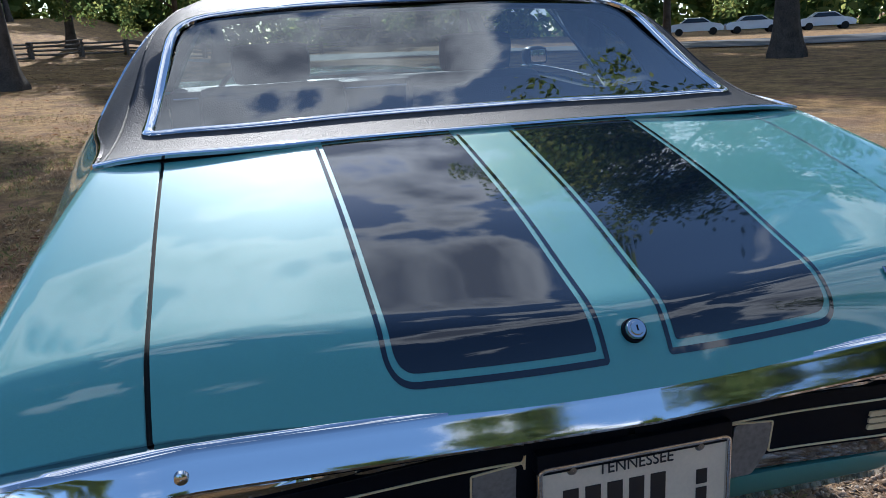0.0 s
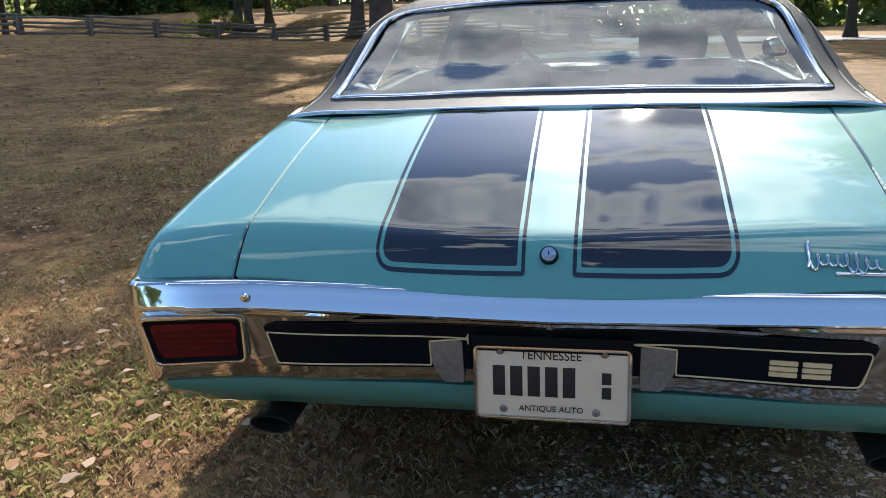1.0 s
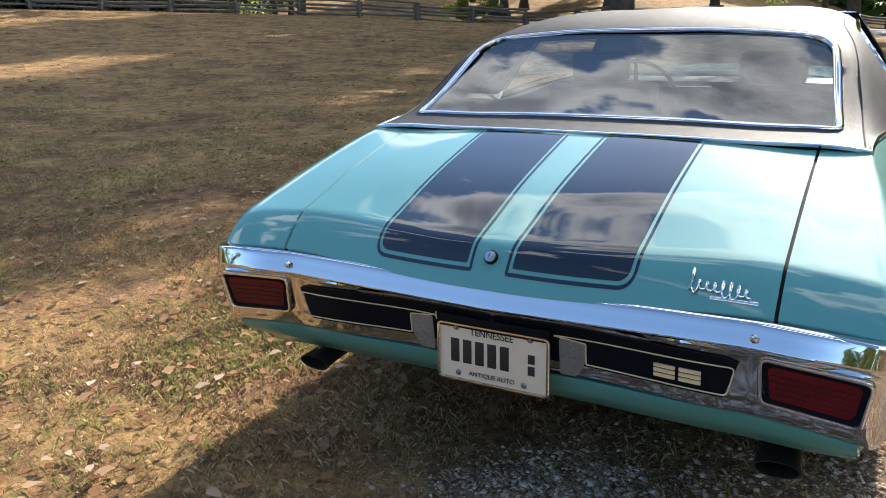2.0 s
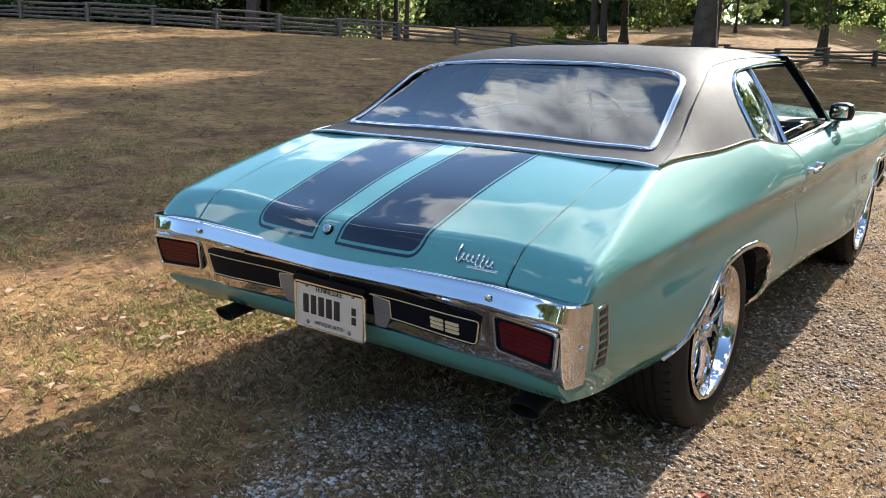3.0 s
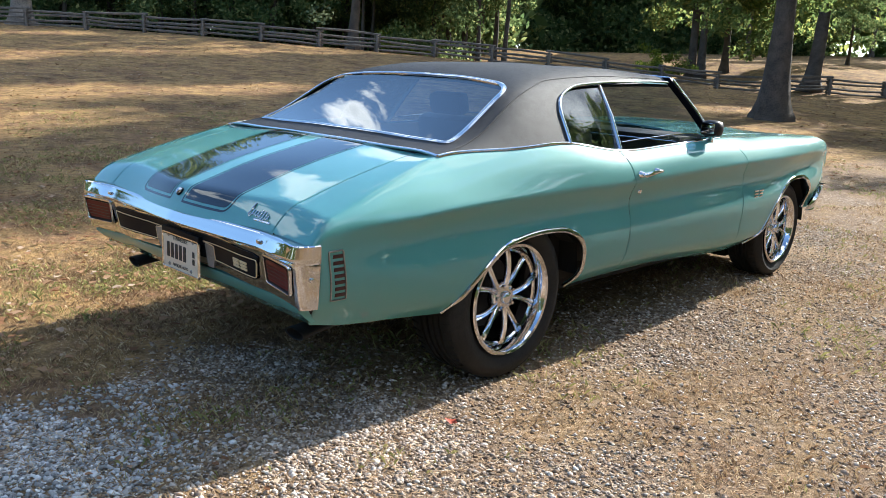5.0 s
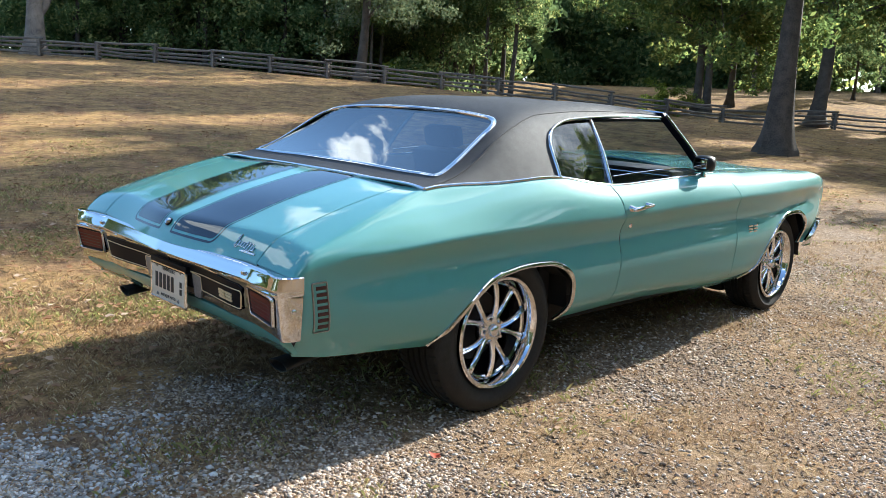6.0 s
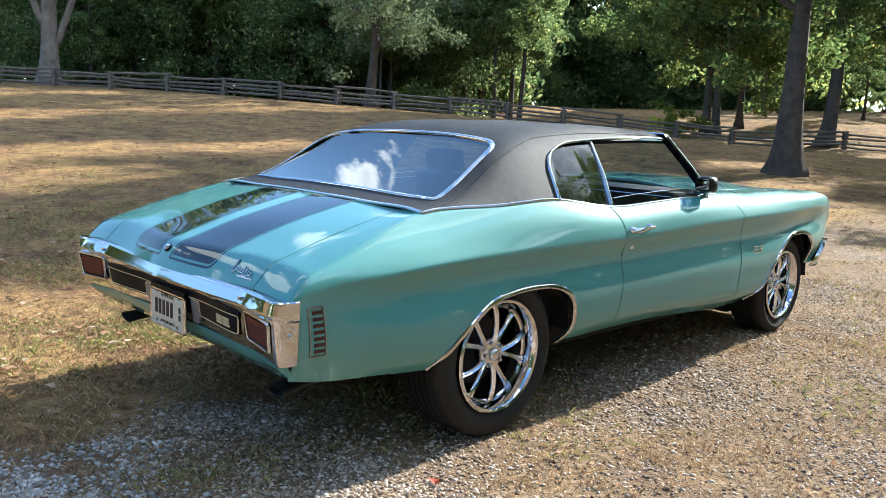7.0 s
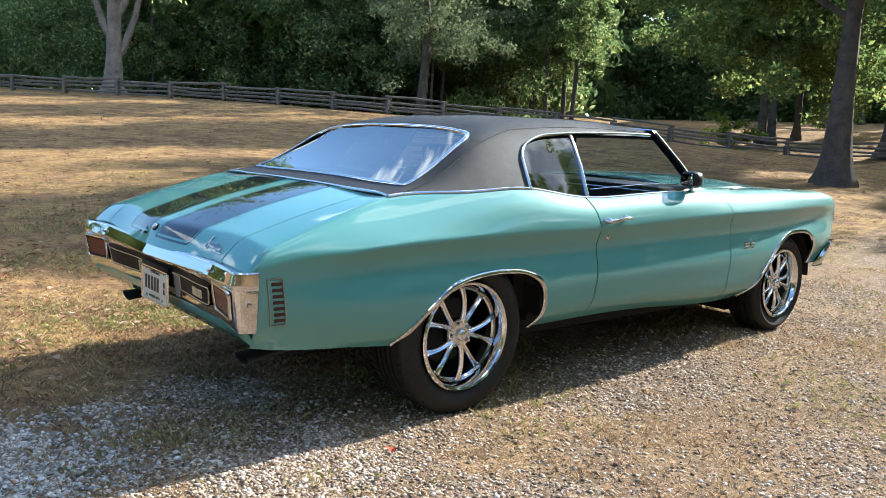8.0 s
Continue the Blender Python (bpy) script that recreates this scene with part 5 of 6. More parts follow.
def ground_material():
    m = bpy.data.materials.new("dry_ground")
    m.use_nodes = True
    n, l = m.node_tree.nodes, m.node_tree.links
    b = n["Principled BSDF"]
    b.inputs["Roughness"].default_value = 0.95
    b.inputs["Specular IOR Level"].default_value = 0.1
    co = n.new("ShaderNodeTexCoord")

    def tex(scale, detail=5, rough=0.6):
        t = n.new("ShaderNodeTexNoise")
        t.inputs["Scale"].default_value, t.inputs["Detail"].default_value, t.inputs["Roughness"].default_value = scale, detail, rough
        l.new(co.outputs["Object"], t.inputs["Vector"])
        return t.outputs["Fac"]

    def ramp(src, stops):
        r = n.new("ShaderNodeValToRGB")
        e = r.color_ramp.elements
        e[0].position, e[0].color = stops[0][0], (*stops[0][1], 1)
        e[1].position, e[1].color = stops[-1][0], (*stops[-1][1], 1)
        for p, c in stops[1:-1]:
            e.new(p).color = (*c, 1)
        l.new(src, r.inputs["Fac"])
        return r.outputs["Color"]

    def mix(f, a, c, kind="MIX", amount=None):
        x = n.new("ShaderNodeMix")
        x.data_type, x.blend_type = "RGBA", kind
        if f is None:
            x.inputs["Factor"].default_value = amount
        else:
            l.new(f, x.inputs["Factor"])
        l.new(a, x.inputs["A"]), l.new(c, x.inputs["B"])
        return x.outputs["Result"]

    grass = ramp(tex(0.6, 10, 0.68), [(0.28, (0.18, 0.155, 0.072)), (0.40, (0.25, 0.155, 0.094)), (0.50, (0.39, 0.265, 0.125)), (0.60, (0.24, 0.148, 0.092)), (0.70, (0.39, 0.27, 0.13)), (0.8, (0.17, 0.155, 0.075))])
    clumps = ramp(tex(7, 7, 0.7), [(0.32, (0.42, 0.40, 0.38)), (0.5, (0.92, 0.90, 0.86)), (0.68, (1.3, 1.26, 1.15))])
    patches = ramp(tex(1.7, 10, 0.72), [(0.36, (0.55, 0.53, 0.50)), (0.5, (1.0, 1.0, 1.0)), (0.64, (1.25, 1.2, 1.1))])
    grass = mix(None, grass, patches, "MULTIPLY", 0.9)
    fine = ramp(tex(60, 6, 0.75), [(0.3, (0.45, 0.42, 0.38)), (0.7, (1.3, 1.25, 1.15))])
    grass = mix(None, mix(None, grass, clumps, "MULTIPLY", 0.85), fine, "MULTIPLY", 0.95)
    v = n.new("ShaderNodeTexVoronoi")
    v.inputs["Scale"].default_value = 48
    l.new(co.outputs["Object"], v.inputs["Vector"])
    sep = n.new("ShaderNodeSeparateColor")
    l.new(v.outputs["Color"], sep.inputs["Color"])
    stone = ramp(sep.outputs["Red"], [(0.1, (0.17, 0.125, 0.095)), (0.5, (0.31, 0.24, 0.18)), (0.9, (0.47, 0.385, 0.31))])
    dirt = ramp(tex(9, 8, 0.7), [(0.35, (0.15, 0.104, 0.072)), (0.65, (0.31, 0.225, 0.155))])
    bed = mix(ramp(tex(22, 6, 0.7), [(0.42, (0, 0, 0)), (0.56, (1, 1, 1))]), stone, dirt)
    bed = mix(None, bed, fine, "MULTIPLY", 0.85)
    at = n.new("ShaderNodeAttribute")
    at.attribute_name = "gravel"
    l.new(mix(at.outputs["Fac"], grass, bed), b.inputs["Base Color"])
    bump = n.new("ShaderNodeBump")
    bump.inputs["Strength"].default_value, bump.inputs["Distance"].default_value = 0.9, 0.03
    l.new(tex(42, 8, 0.7), bump.inputs["Height"])
    l.new(bump.outputs["Normal"], b.inputs["Normal"])
    return m


GROUND = ground_material()
ground = tagged(mesh_of("ground", np.stack([GX, GY, GZ], -1).reshape(-1, 3), faces, GROUND), "dry autumn grass and worn gravel drive", "ground", kind="structure")
att = ground.data.attributes.new("gravel", "FLOAT", "POINT")
att.data.foreach_set("value", np.array([gravel_share(a, b, 0.6) if abs(a) < 14 and -10 < b < 16 else (0.55 if 0.5 < a < 6 else 0.0) for a in gx for b in gy], np.float32))


def flat_z(x, y):
    return zat(x, y) + 0.012 * noise.noise(Vector((x * 2.0, y * 2.0, 0.0))) - 0.006


# far road across the drive's end
ASPHALT = material("asphalt", (0.075, 0.075, 0.078), 0.85, vary=0.3, scale=0.5, bump=0.2, bump_scale=40)
ra, rb = Vector((0.0, 50.0)), Vector((62.0, 14.0))
rn = Vector((-(rb - ra).y, (rb - ra).x)).normalized() * 7.0
rows = [ra.lerp(rb, k / 20) for k in range(21)]
vs = [(p.x + s * rn.x, p.y + s * rn.y, zat(p.x + s * rn.x, p.y + s * rn.y) + 0.05) for p in rows for s in (-1, 1)]
tagged(mesh_of("road", vs, [(2 * k, 2 * k + 2, 2 * k + 3, 2 * k + 1) for k in range(20)], ASPHALT), "grey asphalt road beyond the grass", "road", kind="structure")


# ---- loose stone, grass blades, fallen leaves ----
def island_material(name, stops, rough=0.9, translucent=0.0):
    m = bpy.data.materials.new(name)
    m.use_nodes = True
    n, l = m.node_tree.nodes, m.node_tree.links
    n.clear()
    out, dif, geo, ramp = (n.new(k) for k in ("ShaderNodeOutputMaterial", "ShaderNodeBsdfDiffuse", "ShaderNodeNewGeometry", "ShaderNodeValToRGB"))
    e = ramp.color_ramp.elements
    e[0].position, e[0].color = stops[0][0], (*stops[0][1], 1)
    e[1].position, e[1].color = stops[-1][0], (*stops[-1][1], 1)
    for p, c in stops[1:-1]:
        e.new(p).color = (*c, 1)
    l.new(geo.outputs["Random Per Island"], ramp.inputs["Fac"])
    l.new(ramp.outputs["Color"], dif.inputs["Color"])
    if translucent:
        trn, mix = n.new("ShaderNodeBsdfTranslucent"), n.new("ShaderNodeMixShader")
        mix.inputs["Fac"].default_value = translucent
        l.new(ramp.outputs["Color"], trn.inputs["Color"])
        l.new(dif.outputs["BSDF"], mix.inputs[1]), l.new(trn.outputs["BSDF"], mix.inputs[2])
        l.new(mix.outputs["Shader"], out.inputs["Surface"])
    else:
        l.new(dif.outputs["BSDF"], out.inputs["Surface"])
    return m


def fast_mesh(name, V, F, mat):
    """A mesh from an array of places and an array of faces with one number of corners."""
    V, F = np.asarray(V, np.float32), np.asarray(F, np.int32)
    me = bpy.data.meshes.new(name)
    me.vertices.add(len(V))
    me.vertices.foreach_set("co", V.ravel())
    me.loops.add(F.size)
    me.loops.foreach_set("vertex_index", F.ravel())
    me.polygons.add(len(F))
    me.polygons.foreach_set("loop_start", np.arange(len(F), dtype=np.int32) * F.shape[1])
    me.update()
    me.validate()
    return link_mesh(name, me, mat)


rg = np.random.default_rng(21)
STONE = island_material("crushed_stone", [(0.0, (0.13, 0.092, 0.065)), (0.35, (0.31, 0.235, 0.175)), (0.7, (0.46, 0.37, 0.29)), (1.0, (0.74, 0.66, 0.57))])
OCT = np.array([(1, 0, 0), (0, 1, 0), (-1, 0, 0), (0, -1, 0), (0, 0, 1), (0, 0, -1)], float)
OCF = np.array([(0, 1, 4), (1, 2, 4), (2, 3, 4), (3, 0, 4), (1, 0, 5), (2, 1, 5), (3, 2, 5), (0, 3, 5)])
sv, sf, count = [], [], 0
hv = []
tries = 0
while count < 78000 and tries < 320000:
    tries += 1
    x, y = (-0.8 + 4.4 * rg.random(), -1.4 + 8.0 * rg.random() ** 1.25) if rg.random() < 0.82 else (-0.75 + 2.0 * rg.random(), -1.25 + 1.9 * rg.random())
    if rg.random() > gravel_share(x, y, 0.32) ** 1.2:
        continue
    patch = noise.noise(Vector((x * 3.3, y * 3.3, 17.0))) + 0.6 * noise.noise(Vector((x * 8.0, y * 8.0, 19.0)))
    thick = heap(x, y) > 0.12 + 0.38 * rg.random() - 0.20 * patch
    if thick and patch < -0.50 + 0.3 * rg.random():
        continue
    s = (0.0050 + 0.0100 * rg.random() ** 2.0 + (0.006 if rg.random() < 0.05 else 0)) * (0.98 if thick else 0.82)
    a = rg.random() * 6.28
    q = OCT * (s * (0.8 + 0.6 * rg.random()), s * (0.7 + 0.5 * rg.random()), s * 0.58) * (0.75 + 0.5 * rg.random((6, 1)))
    c, t = math.cos(a), math.sin(a)
    q = q @ np.array([[c, t, 0], [-t, c, 0], [0, 0, 1]])
    q[:, 2] += (q[:, 0] * (rg.random() - 0.5) + q[:, 1] * (rg.random() - 0.5)) * 0.7
    (hv if thick else sv).append(q + (x, y, flat_z(x, y) + s * 0.15))
    count += 1
STONE_PALE = island_material("pale_crushed_stone", [(0.0, (0.16, 0.145, 0.13)), (0.35, (0.35, 0.325, 0.30)), (0.7, (0.50, 0.47, 0.44)), (1.0, (0.70, 0.67, 0.64))])
for rows, mat, label in ((sv, STONE, "loose tan crushed stone on the drive"), (hv, STONE_PALE, "pale grey crushed stone behind the car")):
    tagged(fast_mesh("gravel", np.concatenate(rows), np.concatenate([OCF + 6 * k for k in range(len(rows))]), mat), label, "gravel", kind="stuff")

STRAW = island_material("straw_blade", [(0.0, (0.16, 0.098, 0.058)), (0.35, (0.33, 0.215, 0.12)), (0.75, (0.46, 0.32, 0.175)), (1.0, (0.66, 0.52, 0.32))], translucent=0.3)
GREEN = island_material("green_blade", [(0.0, (0.17, 0.185, 0.065)), (0.5, (0.32, 0.30, 0.11)), (1.0, (0.47, 0.40, 0.18))], translucent=0.3)


def blades(name, label, count, mat, patch, hi, lo, seed, base):
    """Grass blades, each a bent two-piece leaf, denser near the drive."""
    r = np.random.default_rng(seed)
    V, F, k, tries = [], [], 0, 0
    while k < count and tries < count * 9:
        tries += 1
        d, a = 13.0 * r.random() ** 0.95, 6.28 * r.random()
        x, y, near = -1.0 + d * math.cos(a), 1.0 + d * math.sin(a), d < 5
        if y < -2.2 or x > 4.2:
            continue
        p = noise.noise(Vector((x * 0.9 + 5, y * 0.9, patch))) + 0.5 * noise.noise(Vector((x * 3.1, y * 3.1, patch)))
        g = gravel_share(x, y)
        if r.random() > (base + 1.5 * p) * (1 - 0.9 * g):
            continue
        for _ in range(3):
            a, s = r.random() * 6.28, lo + (hi - lo) * r.random() ** 1.6
            dx, dy = math.cos(a), math.sin(a)
            w = 0.0006 + 0.0008 * r.random() + (0 if near else 0.0025)
            bx, by = x + 0.03 * (r.random() - 0.5), y + 0.03 * (r.random() - 0.5)
            z, ln = flat_z(bx, by) - 0.004, 0.15 + 0.85 * r.random()
            V += [(bx - dy * w, by + dx * w, z), (bx + dy * w, by - dx * w, z), (bx + dx * s * 0.45 * ln + dy * w * 0.6, by + dy * s * 0.45 * ln - dx * w * 0.6, z + s * 0.62), (bx + dx * s * ln, by + dy * s * ln, z + s * 0.75)]
            F.append((4 * k, 4 * k + 1, 4 * k + 2, 4 * k + 3))
            k += 1
    return tagged(fast_mesh(name, V, F, mat), label, "grass", kind="stuff")


blades("dry_grass", "short straw-coloured dead grass blades", 240000, STRAW, 1.0, 0.040, 0.010, 31, 0.38)
blades("green_grass", "tufts of green grass among the straw", 52000, GREEN, 9.0, 0.055, 0.018, 32, 0.12)

V, F, k = [], [], 0
rt = np.random.default_rng(57)
while k < 90000:                                         # broken straw lying flat among the stones
    x, y = -0.9 + 5.4 * rt.random(), -1.5 + 9.0 * rt.random() ** 1.4
    if rt.random() > 0.35 + 0.9 * noise.noise(Vector((x * 1.8, y * 1.8, 23.0))) + 0.4 * noise.noise(Vector((x * 6.0, y * 6.0, 29.0))):
        continue
    a, h, w = rt.random() * 6.28, 0.006 + 0.013 * rt.random() ** 2, 0.0007 + 0.0009 * rt.random()
    z, lean, c, t = flat_z(x, y) + 0.004 + 0.008 * rt.random(), 0.5 * (rt.random() - 0.5), math.cos(a), math.sin(a)
    V += [(x - c * h - t * w, y - t * h + c * w, z - lean * h), (x - c * h + t * w, y - t * h - c * w, z - lean * h), (x + c * h + t * w, y + t * h - c * w, z + lean * h), (x + c * h - t * w, y + t * h + c * w, z + lean * h)]
    F.append((4 * k, 4 * k + 1, 4 * k + 2, 4 * k + 3))
    k += 1
THATCH = island_material("broken_straw", [(0.0, (0.15, 0.088, 0.052)), (0.4, (0.34, 0.215, 0.125)), (0.8, (0.52, 0.37, 0.22)), (1.0, (0.68, 0.54, 0.36))], translucent=0.15)
tagged(fast_mesh("straw_litter", V, F, THATCH), "broken straw lying among the stones", "straw", kind="stuff")

LITTER = island_material("fallen_leaf", [(0.0, (0.15, 0.075, 0.04)), (0.4, (0.28, 0.15, 0.08)), (0.85, (0.36, 0.22, 0.125)), (1.0, (0.50, 0.38, 0.28))], translucent=0.2)
V, F = [], []
k = 0
while k < 17500:
    near = rg.random() < 0.52
    x, y = (-5 + 8 * rg.random(), -2.5 + 8 * rg.random()) if near else (-30 + 33 * rg.random(), -3 + 33 * rg.random())
    if near and rg.random() < 0.55 + 0.4 * gravel_share(x, y, 0.75) and x > -0.2:
        continue
    if not near and x > -3.0 and y < 9.0:
        continue
    s, a = 0.008 + (0.011 if x > -0.2 else 0.026) * rg.random() ** 1.8 + (0 if near else 0.02), rg.random() * 6.28
    z, c, t = flat_z(x, y) + 0.012 + 0.02 * rg.random(), math.cos(a), math.sin(a)
    q = [(-s, 0, 0.3 * s * rg.random()), (-0.35 * s, 0.55 * s, 0.4 * s), (0.45 * s, 0.5 * s, 0.5 * s * rg.random()), (s, 0, 0.2 * s), (0.4 * s, -0.55 * s, 0.45 * s), (-0.4 * s, -0.5 * s, 0.3 * s * rg.random())]
    V += [(x + c * px - t * py, y + t * px + c * py, z + pz) for px, py, pz in q]
    F.append([6 * k + j for j in range(6)])
    k += 1
tagged(fast_mesh("fallen_leaves", V, F, LITTER), "scattered dry brown fallen leaves", "leaves", kind="stuff")
RED = material("red_leaf", (0.45, 0.07, 0.03), 0.7, vary=0.4, scale=60)
bm = bmesh.new()
q = [bm.verts.new((1.04 + 0.024 * math.cos(a) * (1 + 0.4 * math.cos(5 * a)), 0.657 + 0.02 * math.sin(a), flat_z(1.04, 0.657) + 0.014 + 0.006 * math.sin(2 * a))) for a in np.linspace(0, 6.28, 15)[:-1]]
mid = bm.verts.new((1.04, 0.657, flat_z(1.04, 0.657) + 0.008))
for i in range(14):
    bm.faces.new((q[i], q[(i + 1) % 14], mid))
tagged(part("maple_leaf", bm, RED), "single bright red fallen leaf on gravel", "leaf")

# ---- trees ----
BARK = material("bark", (0.11, 0.085, 0.065), 0.9, vary=0.5, scale=4, bump=0.9, bump_scale=18, colour2=(0.04, 0.032, 0.026))
BARK_PALE = material("pale_bark", (0.25, 0.20, 0.16), 0.9, vary=0.5, scale=2.2, bump=1.0, bump_scale=9, colour2=(0.10, 0.08, 0.065))
LEAF = island_material("oak_leaf", [(0.0, (0.09, 0.145, 0.05)), (0.7, (0.18, 0.24, 0.08)), (1.0, (0.40, 0.40, 0.12))], translucent=0.74)
LEAF_DARK = island_material("wood_leaf", [(0.0, (0.085, 0.135, 0.055)), (0.75, (0.19, 0.255, 0.10)), (1.0, (0.50, 0.50, 0.20))], translucent=0.68)
LEAF_CEDAR = island_material("cedar_leaf", [(0.0, (0.12, 0.16, 0.08)), (1.0, (0.28, 0.31, 0.17))], translucent=0.35)
LEAF_BRIGHT = island_material("shrub_leaf", [(0.0, (0.08, 0.14, 0.025)), (1.0, (0.30, 0.34, 0.06))], translucent=0.5)


def leaf_arrays(centres, radii, count, size, rng, flat=0.75):
    """Many small leaf blades gathered in uneven clumps."""
    pick = rng.integers(0, len(centres), count)
    u = rng.normal(size=(count, 3))
    u /= np.linalg.norm(u, axis=1, keepdims=True)
    p = centres[pick] + u * (radii[pick] * rng.random(count) ** 0.5)[:, None] * (1, 1, flat)
    a = rng.normal(size=(count, 3))
    a /= np.linalg.norm(a, axis=1, keepdims=True)
    b = np.cross(a, rng.normal(size=(count, 3)))
    b /= np.linalg.norm(b, axis=1, keepdims=True)
    s = size * (0.6 + 0.8 * rng.random(count))[:, None]
    V = np.stack([p - a * s, p + b * s * 0.5, p + a * s, p - b * s * 0.5], 1).reshape(-1, 3)
    return V, np.arange(len(V)).reshape(-1, 4)


def tree(name, height, trunk_r, bare, spread, count, size, seed, leaf, label, bark=BARK, forks=0, limbs=16):
    """Tapered trunk with a flared foot, limbs and twigs, and a crown of leaf clumps; its origin is at its foot."""
    rng = np.random.default_rng(seed)
    t = tagged(empty(name), label, "tree")
    bm = bmesh.new()
    lean = rng.normal(size=2) * 0.02 * height
    ks = np.concatenate([[0, 0.01, 0.025, 0.05, 0.09], np.linspace(0.16, 1, 10)])
    at = lambda k: Vector((lean[0] * k * k + 0.10 * math.sin(9 * k + seed), lean[1] * k * k + 0.10 * math.sin(7 * k), height * 0.88 * k))
    path = [at(k) for k in ks]
    path[0].z = -0.4
    rings = tube(bm, path, [trunk_r * (1 - 0.86 * k) * (1 + 0.75 * math.exp(-k * height / 0.55)) for k in ks], 14)
    for r, k in zip(rings, ks):                         # buttressed foot
        c = at(k)
        for j, v in enumerate(r):
            f = 1 + 0.22 * math.exp(-k * height / 0.5) * math.sin(j * 2.7 + seed) + 0.04 * math.sin(j * 1.9 + k * 30)
            v.co.x, v.co.y = c.x + (v.co.x - c.x) * f, c.y + (v.co.y - c.y) * f
    tips = []
    for k in range(forks):                              # great forking limbs
        a, h = 1.26 + k * 3.0, 1.7 + 1.1 * k
        b = at(h / (0.88 * height))
        q = [b, b + Vector((math.cos(a) * 0.5, math.sin(a) * 0.5, 0.8)), b + Vector((math.cos(a) * 1.1, math.sin(a) * 1.1, 2.6)), b + Vector((math.cos(a) * 1.9, math.sin(a) * 1.9, 6.5))]
        tube(bm, q, [trunk_r * 0.5, trunk_r * 0.42, trunk_r * 0.34, trunk_r * 0.15], 10)
        tips += [q[3], q[2].lerp(q[3], 0.6)]
    for k in range(limbs):
        h = bare + (0.86 * height - bare) * (k / (limbs - 1)) ** 0.9
        f = h / (0.88 * height)
        a = k * 2.4 + rng.random() * 0.8
        ln = spread * (1 - 0.6 * (k / (limbs - 1)) ** 1.5) * (0.75 + 0.4 * rng.random())
        base = at(f)
        q = [base + Vector((math.cos(a) * ln * s, math.sin(a) * ln * s, ln * (0.35 * s + 0.12 * math.sin(3 * s + k)))) for s in (0, 0.3, 0.6, 1.0)]
        r0 = trunk_r * (1 - 0.8 * f) * 0.45
        tube(bm, q, [r0, r0 * 0.7, r0 * 0.45, r0 * 0.12], 7)
        for s in (0.45, 0.7, 1.0):
            w = q[0].lerp(q[3], s)
            tips.append(w)
            for _ in range(3):
                e = w + Vector(rng.normal(size=3) * ln * 0.24)
                tips.append(e)
                tube(bm, [w, e], [r0 * 0.18, r0 * 0.05], 4)
    part("trunk", bm, bark, t, smooth=60)
    c = np.array([tuple(v) for v in tips])
    V, F = leaf_arrays(c, spread * (0.13 + 0.12 * rng.random(len(c))), count, size, rng)
    crown = fast_mesh("crown", V, F, leaf)
    crown.parent = t
    return t


def place(src, x, y, s=1.0, turn=0.0, dz=0.0):
    o = copy_thing(src, Matrix.Translation((x, y, zat(x, y) + dz)) @ Matrix.Rotation(turn, 4, "Z"))
    o.scale = (s, s, s)
    return o


OAK = tree("oak_tree", 10.2, 0.31, 3.9, 4.6, 95000, 0.075, 3, LEAF, "large oak with dark bark and full green crown", limbs=20)
# hidden beyond the car, added up-sun to shade the ground ahead
OAK_D = tree("oak_tree", 13, 0.31, 3.9, 4.7, 80000, 0.085, 3, LEAF, "added oak with dark bark, out of view", limbs=20)
OAK_D.location, OAK_D.rotation_euler, OAK_D.scale = (-0.8, 33.0, zat(-0.8, 33.0)), (0, 0, 1.3), (0.8, 0.8, 0.8)
OAK_B = tree("oak_tree", 16, 0.235, 5.5, 5.6, 30000, 0.11, 4, LEAF, "oak with a clear trunk and broad crown")
OAK_B.location, OAK_B.scale = (15.4, 20.0, zat(15.4, 20.0)), (1.35, 1.35, 1.35)
OAK.location, OAK.rotation_euler = (-5.3, 18.65, zat(-5.3, 18.65)), (0, 0, 2.6)
OAK_C = tree("oak_tree", 16, 0.36, 4.6, 5.6, 60000, 0.105, 6, LEAF, "stout oak beyond the fence with low branches", limbs=20)
OAK_C.location = (-12.5, 40.3, zat(-12.5, 40.3))
TALL = tree("canopy_tree", 25, 0.23, 3.3, 5.0, 60000, 0.135, 14, LEAF, "slim tree with hanging sunlit leaves", limbs=34)
TALL.location = (-19.5, 41.0, zat(-19.5, 41.0))
WOOD_A = tree("woodland_tree", 19, 0.24, 6.0, 3.4, 21000, 0.12, 11, LEAF_DARK, "tall slender woodland tree with green leaves")
WOOD_B = tree("woodland_tree", 15, 0.20, 2.4, 3.8, 24000, 0.115, 12, LEAF_DARK, "leafy woodland tree with low branches")
WOOD_C = tree("woodland_tree", 22, 0.30, 8.0, 4.2, 25000, 0.13, 13, LEAF, "tall open woodland tree with yellowing leaves")
for t_, x, y in ((WOOD_A, -55, 19), (WOOD_B, -50, 24), (WOOD_C, -46, 38)):
    t_.location = (x, y, zat(x, y))
FORK = tree("forked_tree", 17, 0.46, 6.0, 5.5, 9000, 0.12, 21, LEAF_DARK, "pale-barked forked tree behind the fence", BARK_PALE, forks=3)
FORK.location = (-41.6, 13.4, zat(-41.6, 13.4))
CEDAR = tree("cedar_tree", 13, 0.27, 3.2, 4.4, 34000, 0.085, 23, LEAF_CEDAR, "shaggy grey-green cedar beside the fence", limbs=22)
CEDAR.location = (-30.2, 25.6, zat(-30.2, 25.6))
rw = np.random.default_rng(5)
